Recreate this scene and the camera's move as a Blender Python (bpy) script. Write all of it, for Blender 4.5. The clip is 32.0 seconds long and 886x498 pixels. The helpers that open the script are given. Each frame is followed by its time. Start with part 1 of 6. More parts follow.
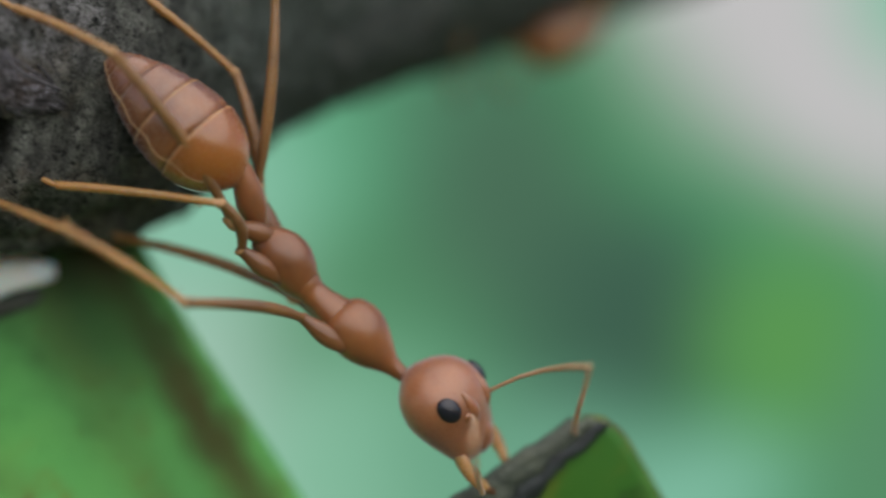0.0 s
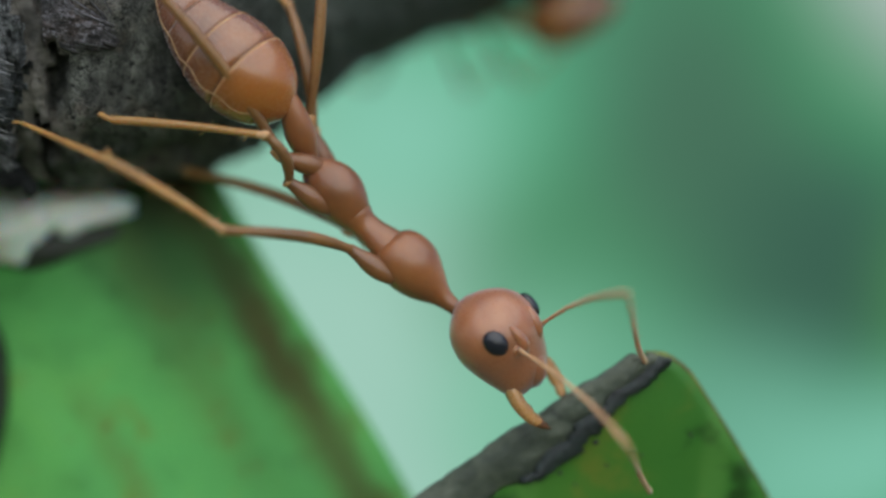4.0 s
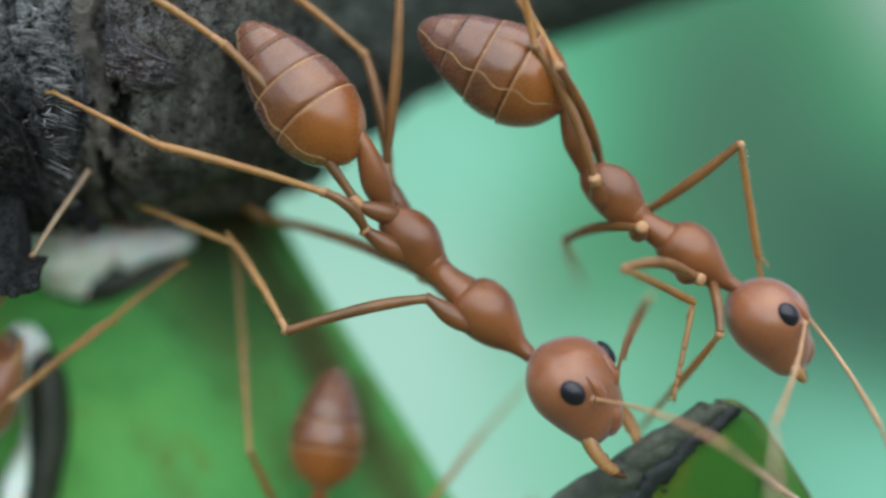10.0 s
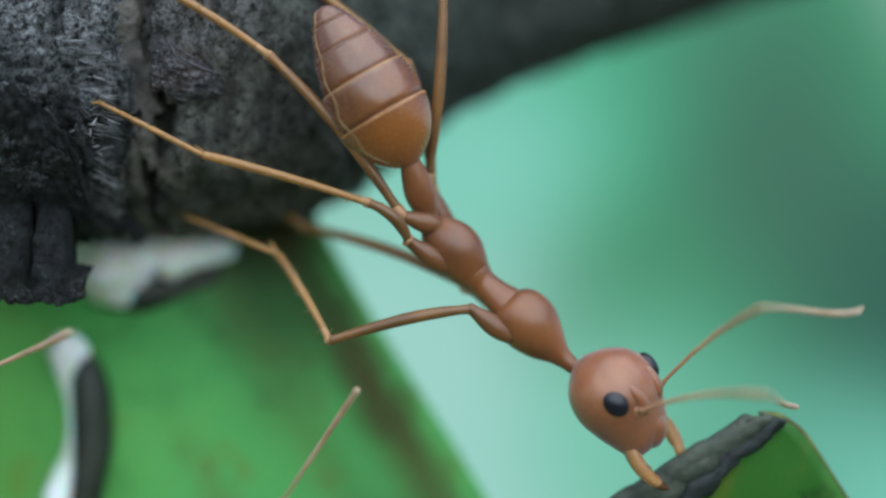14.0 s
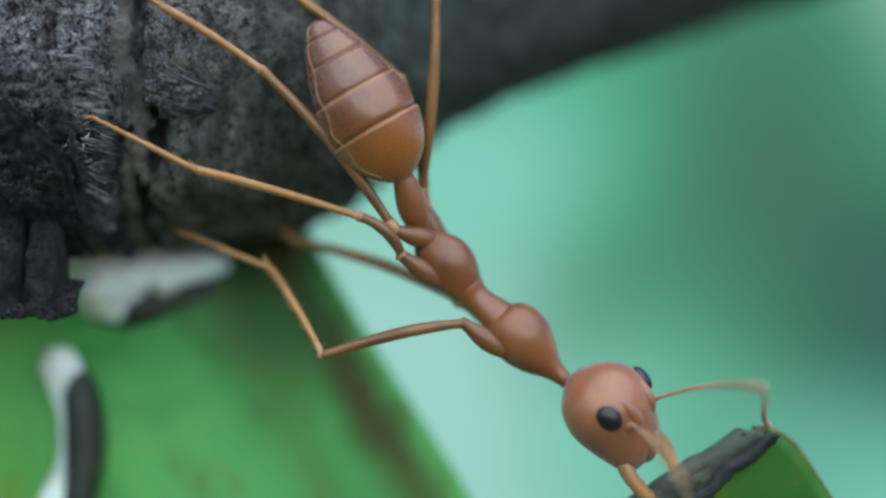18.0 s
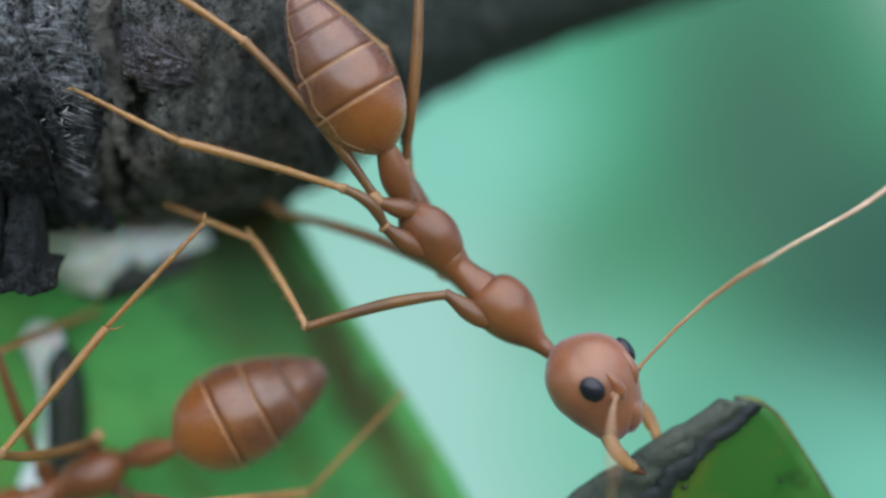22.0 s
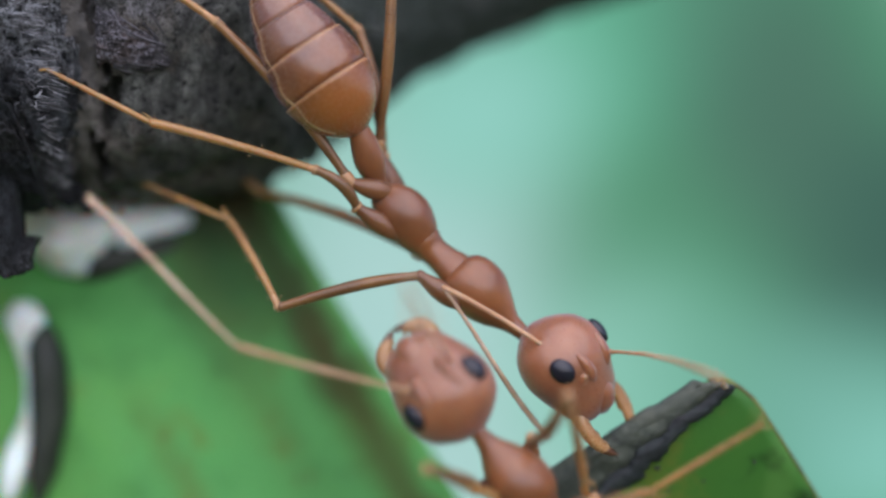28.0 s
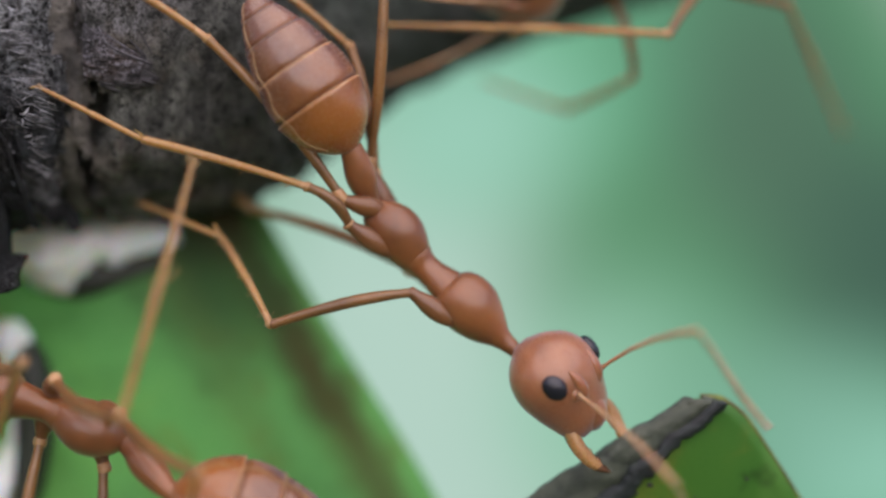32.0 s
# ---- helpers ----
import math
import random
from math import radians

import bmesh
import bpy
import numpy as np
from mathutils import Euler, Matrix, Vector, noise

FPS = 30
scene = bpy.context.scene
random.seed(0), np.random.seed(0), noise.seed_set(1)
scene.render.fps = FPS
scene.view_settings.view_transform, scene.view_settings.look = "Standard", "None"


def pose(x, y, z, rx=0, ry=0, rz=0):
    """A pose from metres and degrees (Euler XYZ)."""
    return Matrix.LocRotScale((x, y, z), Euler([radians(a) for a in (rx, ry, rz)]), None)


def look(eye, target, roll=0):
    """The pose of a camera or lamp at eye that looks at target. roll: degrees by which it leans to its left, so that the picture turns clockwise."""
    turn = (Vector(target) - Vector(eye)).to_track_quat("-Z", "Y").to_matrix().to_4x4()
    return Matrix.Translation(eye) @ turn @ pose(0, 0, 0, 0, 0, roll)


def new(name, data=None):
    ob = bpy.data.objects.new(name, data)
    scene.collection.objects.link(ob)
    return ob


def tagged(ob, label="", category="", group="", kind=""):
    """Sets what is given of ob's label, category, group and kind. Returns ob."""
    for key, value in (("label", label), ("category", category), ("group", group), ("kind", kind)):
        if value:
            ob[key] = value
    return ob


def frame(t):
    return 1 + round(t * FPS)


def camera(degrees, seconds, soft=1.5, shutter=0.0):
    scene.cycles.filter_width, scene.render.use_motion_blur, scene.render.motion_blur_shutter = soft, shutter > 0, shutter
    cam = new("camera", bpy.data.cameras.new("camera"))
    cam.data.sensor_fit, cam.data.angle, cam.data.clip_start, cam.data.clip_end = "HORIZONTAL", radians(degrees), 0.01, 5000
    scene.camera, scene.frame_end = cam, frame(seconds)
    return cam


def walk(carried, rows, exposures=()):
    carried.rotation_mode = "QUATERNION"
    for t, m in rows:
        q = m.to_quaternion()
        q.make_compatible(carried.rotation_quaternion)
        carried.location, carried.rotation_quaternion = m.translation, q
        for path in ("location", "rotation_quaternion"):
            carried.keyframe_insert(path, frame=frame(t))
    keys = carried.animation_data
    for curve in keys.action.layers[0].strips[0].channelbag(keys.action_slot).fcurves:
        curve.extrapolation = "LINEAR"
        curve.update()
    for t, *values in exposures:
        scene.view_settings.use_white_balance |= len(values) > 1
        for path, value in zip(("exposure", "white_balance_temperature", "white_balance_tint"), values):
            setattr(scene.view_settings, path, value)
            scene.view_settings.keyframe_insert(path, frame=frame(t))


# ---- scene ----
from mathutils import Quaternion

# World in metres; the builders below work in millimetres and scale by MM.
MM = 0.001
EYE = -24.87 * MM

# ---------------------------------------------------------------- camera
cam = camera(35.0, 32.0, 2.6, 0.35)
cam.data.dof.use_dof = True
cam.data.dof.focus_distance = 24.35 * MM
cam.data.dof.aperture_fstop = 24.0
walk(cam, [
    (0, pose(-2.60 * MM, EYE, -0.10 * MM, 91.066, -0.085, -11.676)),
    (0.5, pose(-2.60 * MM, EYE, -0.10 * MM, 90.681, -0.033, -14.336)),
    (1, pose(-2.60 * MM, EYE, -0.10 * MM, 90.879, 0.231, -14.444)),
    (1.5, pose(-2.10 * MM, EYE, -0.20 * MM, 91.456, 0.332, -12.629)),
    (2, pose(-1.50 * MM, EYE, -0.30 * MM, 91.445, 0.374, -10.579)),
    (2.5, pose(-0.60 * MM, EYE, -0.40 * MM, 91.327, 0.462, -7.811)),
    (3, pose(0.30 * MM, EYE, -0.50 * MM, 90.988, 0.496, -4.848)),
    (3.5, pose(0.45 * MM, EYE, -0.50 * MM, 89.920, 0.316, -2.967)),
    (5.5, pose(0.35 * MM, EYE, 0.00 * MM, 88.199, 0.000, -2.434)),
    (6, pose(0.35 * MM, EYE, 0.00 * MM, 88.254, 0.011, -2.688)),
    (6.5, pose(0.35 * MM, EYE, 0.00 * MM, 88.232, 0.142, -2.409)),
    (7, pose(0.35 * MM, EYE, 0.00 * MM, 88.236, 0.107, -2.378)),
    (7.5, pose(0.35 * MM, EYE, 0.00 * MM, 88.962, 0.100, -2.429)),
    (8, pose(0.35 * MM, EYE, 0.00 * MM, 90.020, 0.109, -2.474)),
    (8.5, pose(0.35 * MM, EYE, 0.00 * MM, 90.045, 0.168, -2.349)),
    (9, pose(0.35 * MM, EYE, 0.00 * MM, 89.470, 0.293, -2.982)),
    (9.5, pose(0.32 * MM, EYE, 0.00 * MM, 89.576, 0.202, -2.784)),
    (10, pose(0.18 * MM, EYE, 0.00 * MM, 89.542, 0.175, -0.827)),
    (10.5, pose(0.03 * MM, EYE, 0.00 * MM, 88.272, 0.043, 0.897)),
    (11, pose(0.00 * MM, EYE, 0.00 * MM, 88.040, 0.052, 1.282)),
    (11.5, pose(0.00 * MM, EYE, 0.00 * MM, 88.053, -0.023, 1.179)),
    (12, pose(0.00 * MM, EYE, 0.00 * MM, 88.223, 0.032, 0.981)),
    (12.5, pose(0.00 * MM, EYE, 0.00 * MM, 88.380, 0.025, 0.590)),
    (13, pose(0.00 * MM, EYE, 0.00 * MM, 88.836, 0.100, 0.401)),
    (13.5, pose(0.00 * MM, EYE, 0.00 * MM, 89.717, -0.028, 0.481)),
    (14, pose(0.00 * MM, EYE, 0.00 * MM, 89.967, -0.025, 0.509)),
    (14.5, pose(0.00 * MM, EYE, 0.00 * MM, 90.056, -0.045, 0.541)),
    (15, pose(0.00 * MM, EYE, 0.00 * MM, 90.269, -0.046, 0.601)),
    (15.5, pose(0.00 * MM, EYE, 0.00 * MM, 90.536, -0.010, 0.443)),
    (17.5, pose(0.00 * MM, EYE, 0.00 * MM, 90.653, 0.042, 0.221)),
    (18, pose(0.00 * MM, EYE, 0.00 * MM, 90.553, 0.024, 0.221)),
    (18.5, pose(0.00 * MM, EYE, 0.00 * MM, 90.313, 0.037, -0.218)),
    (19, pose(0.00 * MM, EYE, 0.00 * MM, 89.986, -0.017, 0.013)),
    (19.5, pose(0.00 * MM, EYE, 0.00 * MM, 89.584, 0.054, -0.164)),
    (20, pose(0.00 * MM, EYE, 0.00 * MM, 89.654, 0.062, -0.161)),
    (20.5, pose(0.05 * MM, EYE, 0.03 * MM, 89.543, 0.029, -0.214)),
    (21, pose(0.10 * MM, EYE, 0.05 * MM, 89.398, 0.119, -0.378)),
    (21.5, pose(0.15 * MM, EYE, 0.08 * MM, 89.417, 0.066, -0.213)),
    (22, pose(0.20 * MM, EYE, 0.10 * MM, 89.254, 0.145, -0.128)),
    (22.5, pose(0.30 * MM, EYE, 0.12 * MM, 89.257, 0.086, 0.047)),
    (23, pose(0.40 * MM, EYE, 0.15 * MM, 89.226, 0.074, 0.225)),
    (23.5, pose(0.55 * MM, EYE, 0.20 * MM, 89.066, 0.124, 0.554)),
    (24, pose(0.70 * MM, EYE, 0.25 * MM, 88.744, 0.234, 0.816)),
    (24.5, pose(0.85 * MM, EYE, 0.30 * MM, 88.587, 0.145, 1.126)),
    (25, pose(1.00 * MM, EYE, 0.35 * MM, 88.344, 0.173, 1.358)),
    (25.5, pose(1.00 * MM, EYE, 0.40 * MM, 88.119, 0.141, 1.217)),
    (27.5, pose(1.20 * MM, EYE, 0.50 * MM, 87.703, 0.130, 1.111)),
    (28, pose(1.20 * MM, EYE, 0.50 * MM, 87.662, 0.020, 1.082)),
    (28.5, pose(1.20 * MM, EYE, 0.50 * MM, 87.579, 0.088, 1.032)),
    (29, pose(1.20 * MM, EYE, 0.50 * MM, 87.696, 0.033, 0.905)),
    (29.5, pose(1.20 * MM, EYE, 0.50 * MM, 88.076, 0.120, 0.737)),
    (30, pose(1.20 * MM, EYE, 0.50 * MM, 88.306, 0.060, 0.782)),
    (30.5, pose(1.20 * MM, EYE, 0.50 * MM, 88.395, 0.016, 0.753)),
    (31, pose(1.20 * MM, EYE, 0.50 * MM, 88.391, -0.120, 0.597)),
    (31.5, pose(1.20 * MM, EYE, 0.50 * MM, 88.413, -0.081, 0.633)),
    (32, pose(1.20 * MM, EYE, 0.50 * MM, 88.372, 0.061, 0.567)),
], exposures=[(0, -0.18, 6900, 12), (1.2, -0.25, 6600, 8), (2, -0.25, 6500, 5), (3, -0.2, 6600, -1), (3.5, -0.15, 6500, 4), (6, 0.0, 6600, 7), (7, -0.08, 6250, 2), (8, 0.0, 6450, 6), (9, 0.05, 6500, 8), (10, 0.12, 6350, 6), (11, 0.03, 6050, 2), (12, -0.1, 6050, 1), (13, 0.0, 6050, 3), (14, 0.0, 5900, 4), (15, 0.03, 6100, 8), (20, 0.0, 5750, 4), (22, 0.05, 5950, 8), (25, 0.0, 5850, 8), (28, 0.06, 6150, 23), (29.5, 0.03, 7400, 32), (31, 0.03, 7700, 34), (32, 0.06, 6900, 26)])

# ---------------------------------------------------------------- light
world = bpy.data.worlds.new("sky")
scene.world = world
world.use_nodes = True
wn = world.node_tree
sky = wn.nodes.new("ShaderNodeTexSky")
sky.sky_type = "NISHITA"
sky.sun_disc = False
sky.sun_elevation = radians(55)
sky.sun_rotation = radians(162)
wn.links.new(sky.outputs[0], wn.nodes["Background"].inputs[0])
wn.nodes["Background"].inputs[1].default_value = 0.15
sun_data = bpy.data.lights.new("sun", "SUN")
sun_data.energy, sun_data.angle, sun_data.color = 3.9, radians(110), (1.0, 0.96, 0.9)
sun = new("sun", sun_data)
sun.matrix_world = look((0.22, -0.84, 1.25), (0, 0, 0))


# ---------------------------------------------------------------- materials
def material(name):
    m = bpy.data.materials.new(name)
    m.use_nodes = True
    return m, m.node_tree.nodes, m.node_tree.links, m.node_tree.nodes["Principled BSDF"]


def grain(nodes, links, scale, detail=4.0, rough=0.55, coords=None, stretch=None):
    """A noise texture in object space, scale per millimetre."""
    if coords is None:
        coords = nodes.new("ShaderNodeTexCoord").outputs["Object"]
    mp = nodes.new("ShaderNodeMapping")
    k = 1000.0
    s = stretch or (1, 1, 1)
    mp.inputs["Scale"].default_value = (k * s[0], k * s[1], k * s[2])
    links.new(coords, mp.inputs["Vector"])
    n = nodes.new("ShaderNodeTexNoise")
    n.inputs["Scale"].default_value = scale
    n.inputs["Detail"].default_value = detail
    n.inputs["Roughness"].default_value = rough
    links.new(mp.outputs[0], n.inputs["Vector"])
    return n


def ramp(nodes, links, fac, stops):
    r = nodes.new("ShaderNodeValToRGB")
    els = r.color_ramp.elements
    while len(els) < len(stops):
        els.new(0.5)
    for e, (p, c) in zip(els, stops):
        e.position, e.color = p, (*c, 1)
    links.new(fac, r.inputs[0])
    return r


def blend(nodes, links, fac, a, b, kind="MIX"):
    m = nodes.new("ShaderNodeMix")
    m.data_type, m.blend_type = "RGBA", kind
    for sock, val in ((m.inputs[0], fac), (m.inputs[6], a), (m.inputs[7], b)):
        if isinstance(val, (int, float)):
            sock.default_value = val
        elif isinstance(val, tuple):
            sock.default_value = (*val, 1)
        else:
            links.new(val, sock)
    return m.outputs[2]


def calc(nodes, links, op, a, b=None, c=None):
    m = nodes.new("ShaderNodeMath")
    m.operation = op
    for sock, val in zip(m.inputs, (a, b, c)):
        if val is None:
            continue
        if isinstance(val, (int, float)):
            sock.default_value = val
        else:
            links.new(val, sock)
    return m.outputs[0]


def smooth(nodes, links, val, lo, hi, out0=0.0, out1=1.0):
    m = nodes.new("ShaderNodeMapRange")
    m.interpolation_type = "SMOOTHSTEP"
    for i, v in zip((1, 2, 3, 4), (lo, hi, out0, out1)):
        m.inputs[i].default_value = v
    links.new(val, m.inputs[0])
    return m.outputs[0]


def relief(nodes, links, bsdf, height, strength, distance):
    b = nodes.new("ShaderNodeBump")
    b.inputs["Strength"].default_value = strength
    b.inputs["Distance"].default_value = distance * MM
    links.new(height, b.inputs["Height"])
    links.new(b.outputs[0], bsdf.inputs["Normal"])


def cuticle(name, dark, light, rough=0.38, sub=0.25, spec=0.4, root=None, coat=0.0, down=0.06):
    """root: the colour at the front end of a part that pales towards its back."""
    m, n, l, p = material(name)
    big = grain(n, l, 1.1, 3)
    fine = grain(n, l, 22, 3)
    c = ramp(n, l, big.outputs[0], [(0.32, dark), (0.68, light)])
    tint = c.outputs[0]
    if root:
        sep = n.new("ShaderNodeSeparateXYZ")
        l.new(n.new("ShaderNodeTexCoord").outputs["Object"], sep.inputs[0])
        along = calc(n, l, "ADD", calc(n, l, "MULTIPLY", sep.outputs[0], 1000.0), calc(n, l, "MULTIPLY_ADD", big.outputs[0], 1.2, -0.6))
        tint = blend(n, l, smooth(n, l, along, -1.9, -0.2), tint, root)
    p.inputs["Coat Weight"].default_value = coat
    p.inputs["Coat Roughness"].default_value = 0.22
    c2 = blend(n, l, 0.06, tint, ramp(n, l, fine.outputs[0], [(0.3, (0.45, 0.4, 0.36)), (0.7, (1.0, 1.0, 1.0))]).outputs[0], "MULTIPLY")
    l.new(c2, p.inputs["Base Color"])
    p.inputs["Roughness"].default_value = rough
    l.new(smooth(n, l, fine.outputs[0], 0.3, 0.7, rough - 0.06, rough + 0.12), p.inputs["Roughness"])
    p.inputs["Specular IOR Level"].default_value = spec
    p.inputs["Subsurface Weight"].default_value = sub
    p.inputs["Sheen Weight"].default_value = down
    p.inputs["Sheen Tint"].default_value = (0.76, 0.80, 1.0, 1)
    p.inputs["Sheen Roughness"].default_value = 0.45
    p.inputs["Subsurface Radius"].default_value = (1.0, 0.45, 0.18)
    p.inputs["Subsurface Scale"].default_value = 0.35 * MM
    rough_skin = calc(n, l, "ADD", fine.outputs[0], calc(n, l, "MULTIPLY", grain(n, l, 5.5, 3).outputs[0], 1.6))
    relief(n, l, p, rough_skin, 0.12, 0.02)
    return m


HEAD_MAT = cuticle("ant_head_cuticle", (0.20, 0.070, 0.026), (0.315, 0.120, 0.044), 0.32, 0.45, 0.5, None, 0.6, 0.28)
BODY_MAT = cuticle("ant_body_cuticle", (0.135, 0.046, 0.013), (0.245, 0.088, 0.025), 0.34, 0.35, 0.5, None, 0.35, 0.08)
GASTER_MAT = cuticle("ant_gaster_cuticle", (0.110, 0.042, 0.020), (0.200, 0.083, 0.038), 0.22, 0.35, 0.5, (0.29, 0.096, 0.014), 0.6, 0.12)
SEAM_SHADE_MAT = cuticle("ant_gaster_seam_shade", (0.10, 0.034, 0.012), (0.17, 0.062, 0.020), 0.3, 0.2)
RIM_MAT = cuticle("ant_pale_rim", (0.33, 0.175, 0.075), (0.47, 0.28, 0.14), 0.30, 0.3)
COXA_MAT = cuticle("ant_coxa_cuticle", (0.112, 0.044, 0.015), (0.195, 0.080, 0.026), 0.32, 0.25, 0.5, None, 0.1)
FEMUR_MAT = cuticle("ant_femur_cuticle", (0.122, 0.058, 0.018), (0.225, 0.110, 0.032), 0.32, 0.3, 0.5, None, 0.1)
TIBIA_MAT = cuticle("ant_tibia_cuticle", (0.22, 0.116, 0.034), (0.37, 0.205, 0.066), 0.30, 0.5, 0.5, None, 0.1)
FEELER_MAT = cuticle("ant_antenna_cuticle", (0.32, 0.180, 0.090), (0.49, 0.310, 0.185), 0.4, 0.3)
WHIP_MAT = cuticle("ant_flagellum_cuticle", (0.38, 0.250, 0.155), (0.57, 0.42, 0.31), 0.4, 0.3)
JAW_MAT = cuticle("ant_mandible_cuticle", (0.25, 0.125, 0.04), (0.40, 0.22, 0.085), 0.25, 0.3, 0.55)

EYE_MAT, n, l, p = material("ant_eye")
facets = n.new("ShaderNodeTexVoronoi")
facets.inputs["Scale"].default_value = 34000
l.new(n.new("ShaderNodeTexCoord").outputs["Object"], facets.inputs["Vector"])
p.inputs["Base Color"].default_value = (0.008, 0.009, 0.016, 1)
p.inputs["Roughness"].default_value = 0.22
relief(n, l, p, facets.outputs["Distance"], 0.25, 0.01)

JAWTIP_MAT, n, l, p = material("ant_jaw_tip")
l.new(ramp(n, l, grain(n, l, 6).outputs[0], [(0.3, (0.05, 0.02, 0.01)), (0.7, (0.12, 0.05, 0.02))]).outputs[0], p.inputs["Base Color"])
p.inputs["Roughness"].default_value = 0.3


def bark_material(name, pale, crust, body, ring=0.8, far=None, patches=None):
    """crust: how much of the surface pale lichen flecks cover; ring: how closely the wrinkles run round the branch; far: the mossy colour it turns to away from the collar; patches: where a crust of lichen sits, as centre and reach in mm."""
    m, n, l, p = material(name)
    tc = n.new("ShaderNodeTexCoord").outputs["Object"]
    big = grain(n, l, 0.30, 4, 0.6, coords=tc)
    patch = grain(n, l, 0.75, 5, 0.62, coords=tc)
    mid = grain(n, l, 1.6, 6, 0.68, coords=tc, stretch=(ring * 1.25, 0.9, 0.9))
    fine = grain(n, l, 6.5, 6, 0.72, coords=tc, stretch=(ring * 0.7, 1.0, 1.0))
    speck = grain(n, l, 24.0, 4, 0.7, coords=tc)
    c = ramp(n, l, mid.outputs[0], [(0.30, tuple(0.25 * v for v in body)), (0.46, body), (0.60, tuple(2.2 * v for v in body)), (0.75, tuple(3.6 * v for v in body))]).outputs[0]
    c = blend(n, l, smooth(n, l, patch.outputs[0], 0.50, 0.66, 0.0, 0.55), c, (body[0] * 2.6, body[1] * 1.9, body[2] * 1.45))
    c = blend(n, l, smooth(n, l, big.outputs[0], 0.50, 0.68, 0.0, 0.45), c, (0.030, 0.036, 0.026))
    if far:
        sep = n.new("ShaderNodeSeparateXYZ")
        l.new(tc, sep.inputs[0])
        along = calc(n, l, "ADD", calc(n, l, "MULTIPLY", sep.outputs[0], 1000.0), calc(n, l, "MULTIPLY_ADD", patch.outputs[0], 4.0, -2.0))
        c = blend(n, l, smooth(n, l, along, -3.6, -0.6, 0.0, 0.85), c, blend(n, l, fine.outputs[0], tuple(0.55 * v for v in far), tuple(1.5 * v for v in far)))
    zone = smooth(n, l, calc(n, l, "ADD", calc(n, l, "MULTIPLY", patch.outputs[0], 0.8), calc(n, l, "MULTIPLY", big.outputs[0], 0.6)), 0.80 - crust, 0.96 - crust)
    if patches:
        spot = n.new("ShaderNodeVectorMath")
        spot.operation = "DISTANCE"
        l.new(tc, spot.inputs[0])
        spot.inputs[1].default_value = Vector(patches[0]) * MM
        reach = calc(n, l, "ADD", calc(n, l, "MULTIPLY", spot.outputs["Value"], 1000.0), calc(n, l, "MULTIPLY_ADD", patch.outputs[0], 3.0, -1.5))
        zone = calc(n, l, "MAXIMUM", calc(n, l, "MULTIPLY", zone, 0.35), calc(n, l, "MULTIPLY", smooth(n, l, reach, patches[1] * 1.25, patches[1] * 0.6), smooth(n, l, mid.outputs[0], 0.36, 0.56, 0.15, 1.0)))
    fleck = smooth(n, l, calc(n, l, "ADD", calc(n, l, "MULTIPLY", fine.outputs[0], 0.75), calc(n, l, "MULTIPLY", speck.outputs[0], 0.35)), *((0.46, 0.62) if patches else (0.54, 0.66)), 0.0, 0.95)
    c = blend(n, l, calc(n, l, "MULTIPLY", zone, fleck), c, pale)
    c = blend(n, l, smooth(n, l, speck.outputs[0], 0.56, 0.36, 0.0, 0.75), c, (0.012, 0.013, 0.014))
    c = blend(n, l, smooth(n, l, fine.outputs[0], 0.48, 0.36, 0.0, 0.95), c, (0.004, 0.005, 0.006))
    l.new(c, p.inputs["Base Color"])
    p.inputs["Roughness"].default_value = 0.8
    p.inputs["Specular IOR Level"].default_value = 0.3
    h = calc(n, l, "ADD", calc(n, l, "MULTIPLY", mid.outputs[0], 1.4), calc(n, l, "MULTIPLY_ADD", fine.outputs[0], 1.1, calc(n, l, "MULTIPLY", speck.outputs[0], 0.35)))
    relief(n, l, p, h, 1.0, 0.36)
    return m


BARK_MAT = bark_material("dark_bark", (0.44, 0.43, 0.45), 0.12, (0.106, 0.112, 0.098), 1.3, (0.074, 0.104, 0.086), ((-4.9, -0.6, 4.2), 1.4))
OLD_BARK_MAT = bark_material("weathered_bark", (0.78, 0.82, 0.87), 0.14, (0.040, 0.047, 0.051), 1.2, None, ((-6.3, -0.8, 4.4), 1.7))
BLACK_BARK_MAT = bark_material("black_bark", (0.26, 0.30, 0.33), 0.07, (0.019, 0.023, 0.025), 1.3)
TORN_MAT = bark_material("torn_bark", (0.36, 0.35, 0.40), 0.24, (0.072, 0.070, 0.076), 0.7)
BAST_MAT, n, l, p = material("inner_bark")
mid = grain(n, l, 1.8, 5, 0.6, stretch=(0.5, 1.0, 1.0))
fine = grain(n, l, 9.0, 5, 0.65)
c = ramp(n, l, mid.outputs[0], [(0.34, (0.042, 0.040, 0.036)), (0.52, (0.115, 0.106, 0.094)), (0.72, (0.26, 0.240, 0.215))]).outputs[0]
l.new(blend(n, l, smooth(n, l, fine.outputs[0], 0.48, 0.34, 0.0, 0.7), c, (0.025, 0.024, 0.022)), p.inputs["Base Color"])
p.inputs["Roughness"].default_value = 0.75
relief(n, l, p, calc(n, l, "ADD", mid.outputs[0], fine.outputs[0]), 0.8, 0.14)
FIBRE_MAT, n, l, p = material("bark_fibre")
shred = n.new("ShaderNodeNewGeometry").outputs["Random Per Island"]
l.new(ramp(n, l, shred, [(0.0, (0.05, 0.048, 0.046)), (0.5, (0.24, 0.24, 0.26)), (1.0, (0.74, 0.76, 0.82))]).outputs[0], p.inputs["Base Color"])
p.inputs["Roughness"].default_value = 0.8

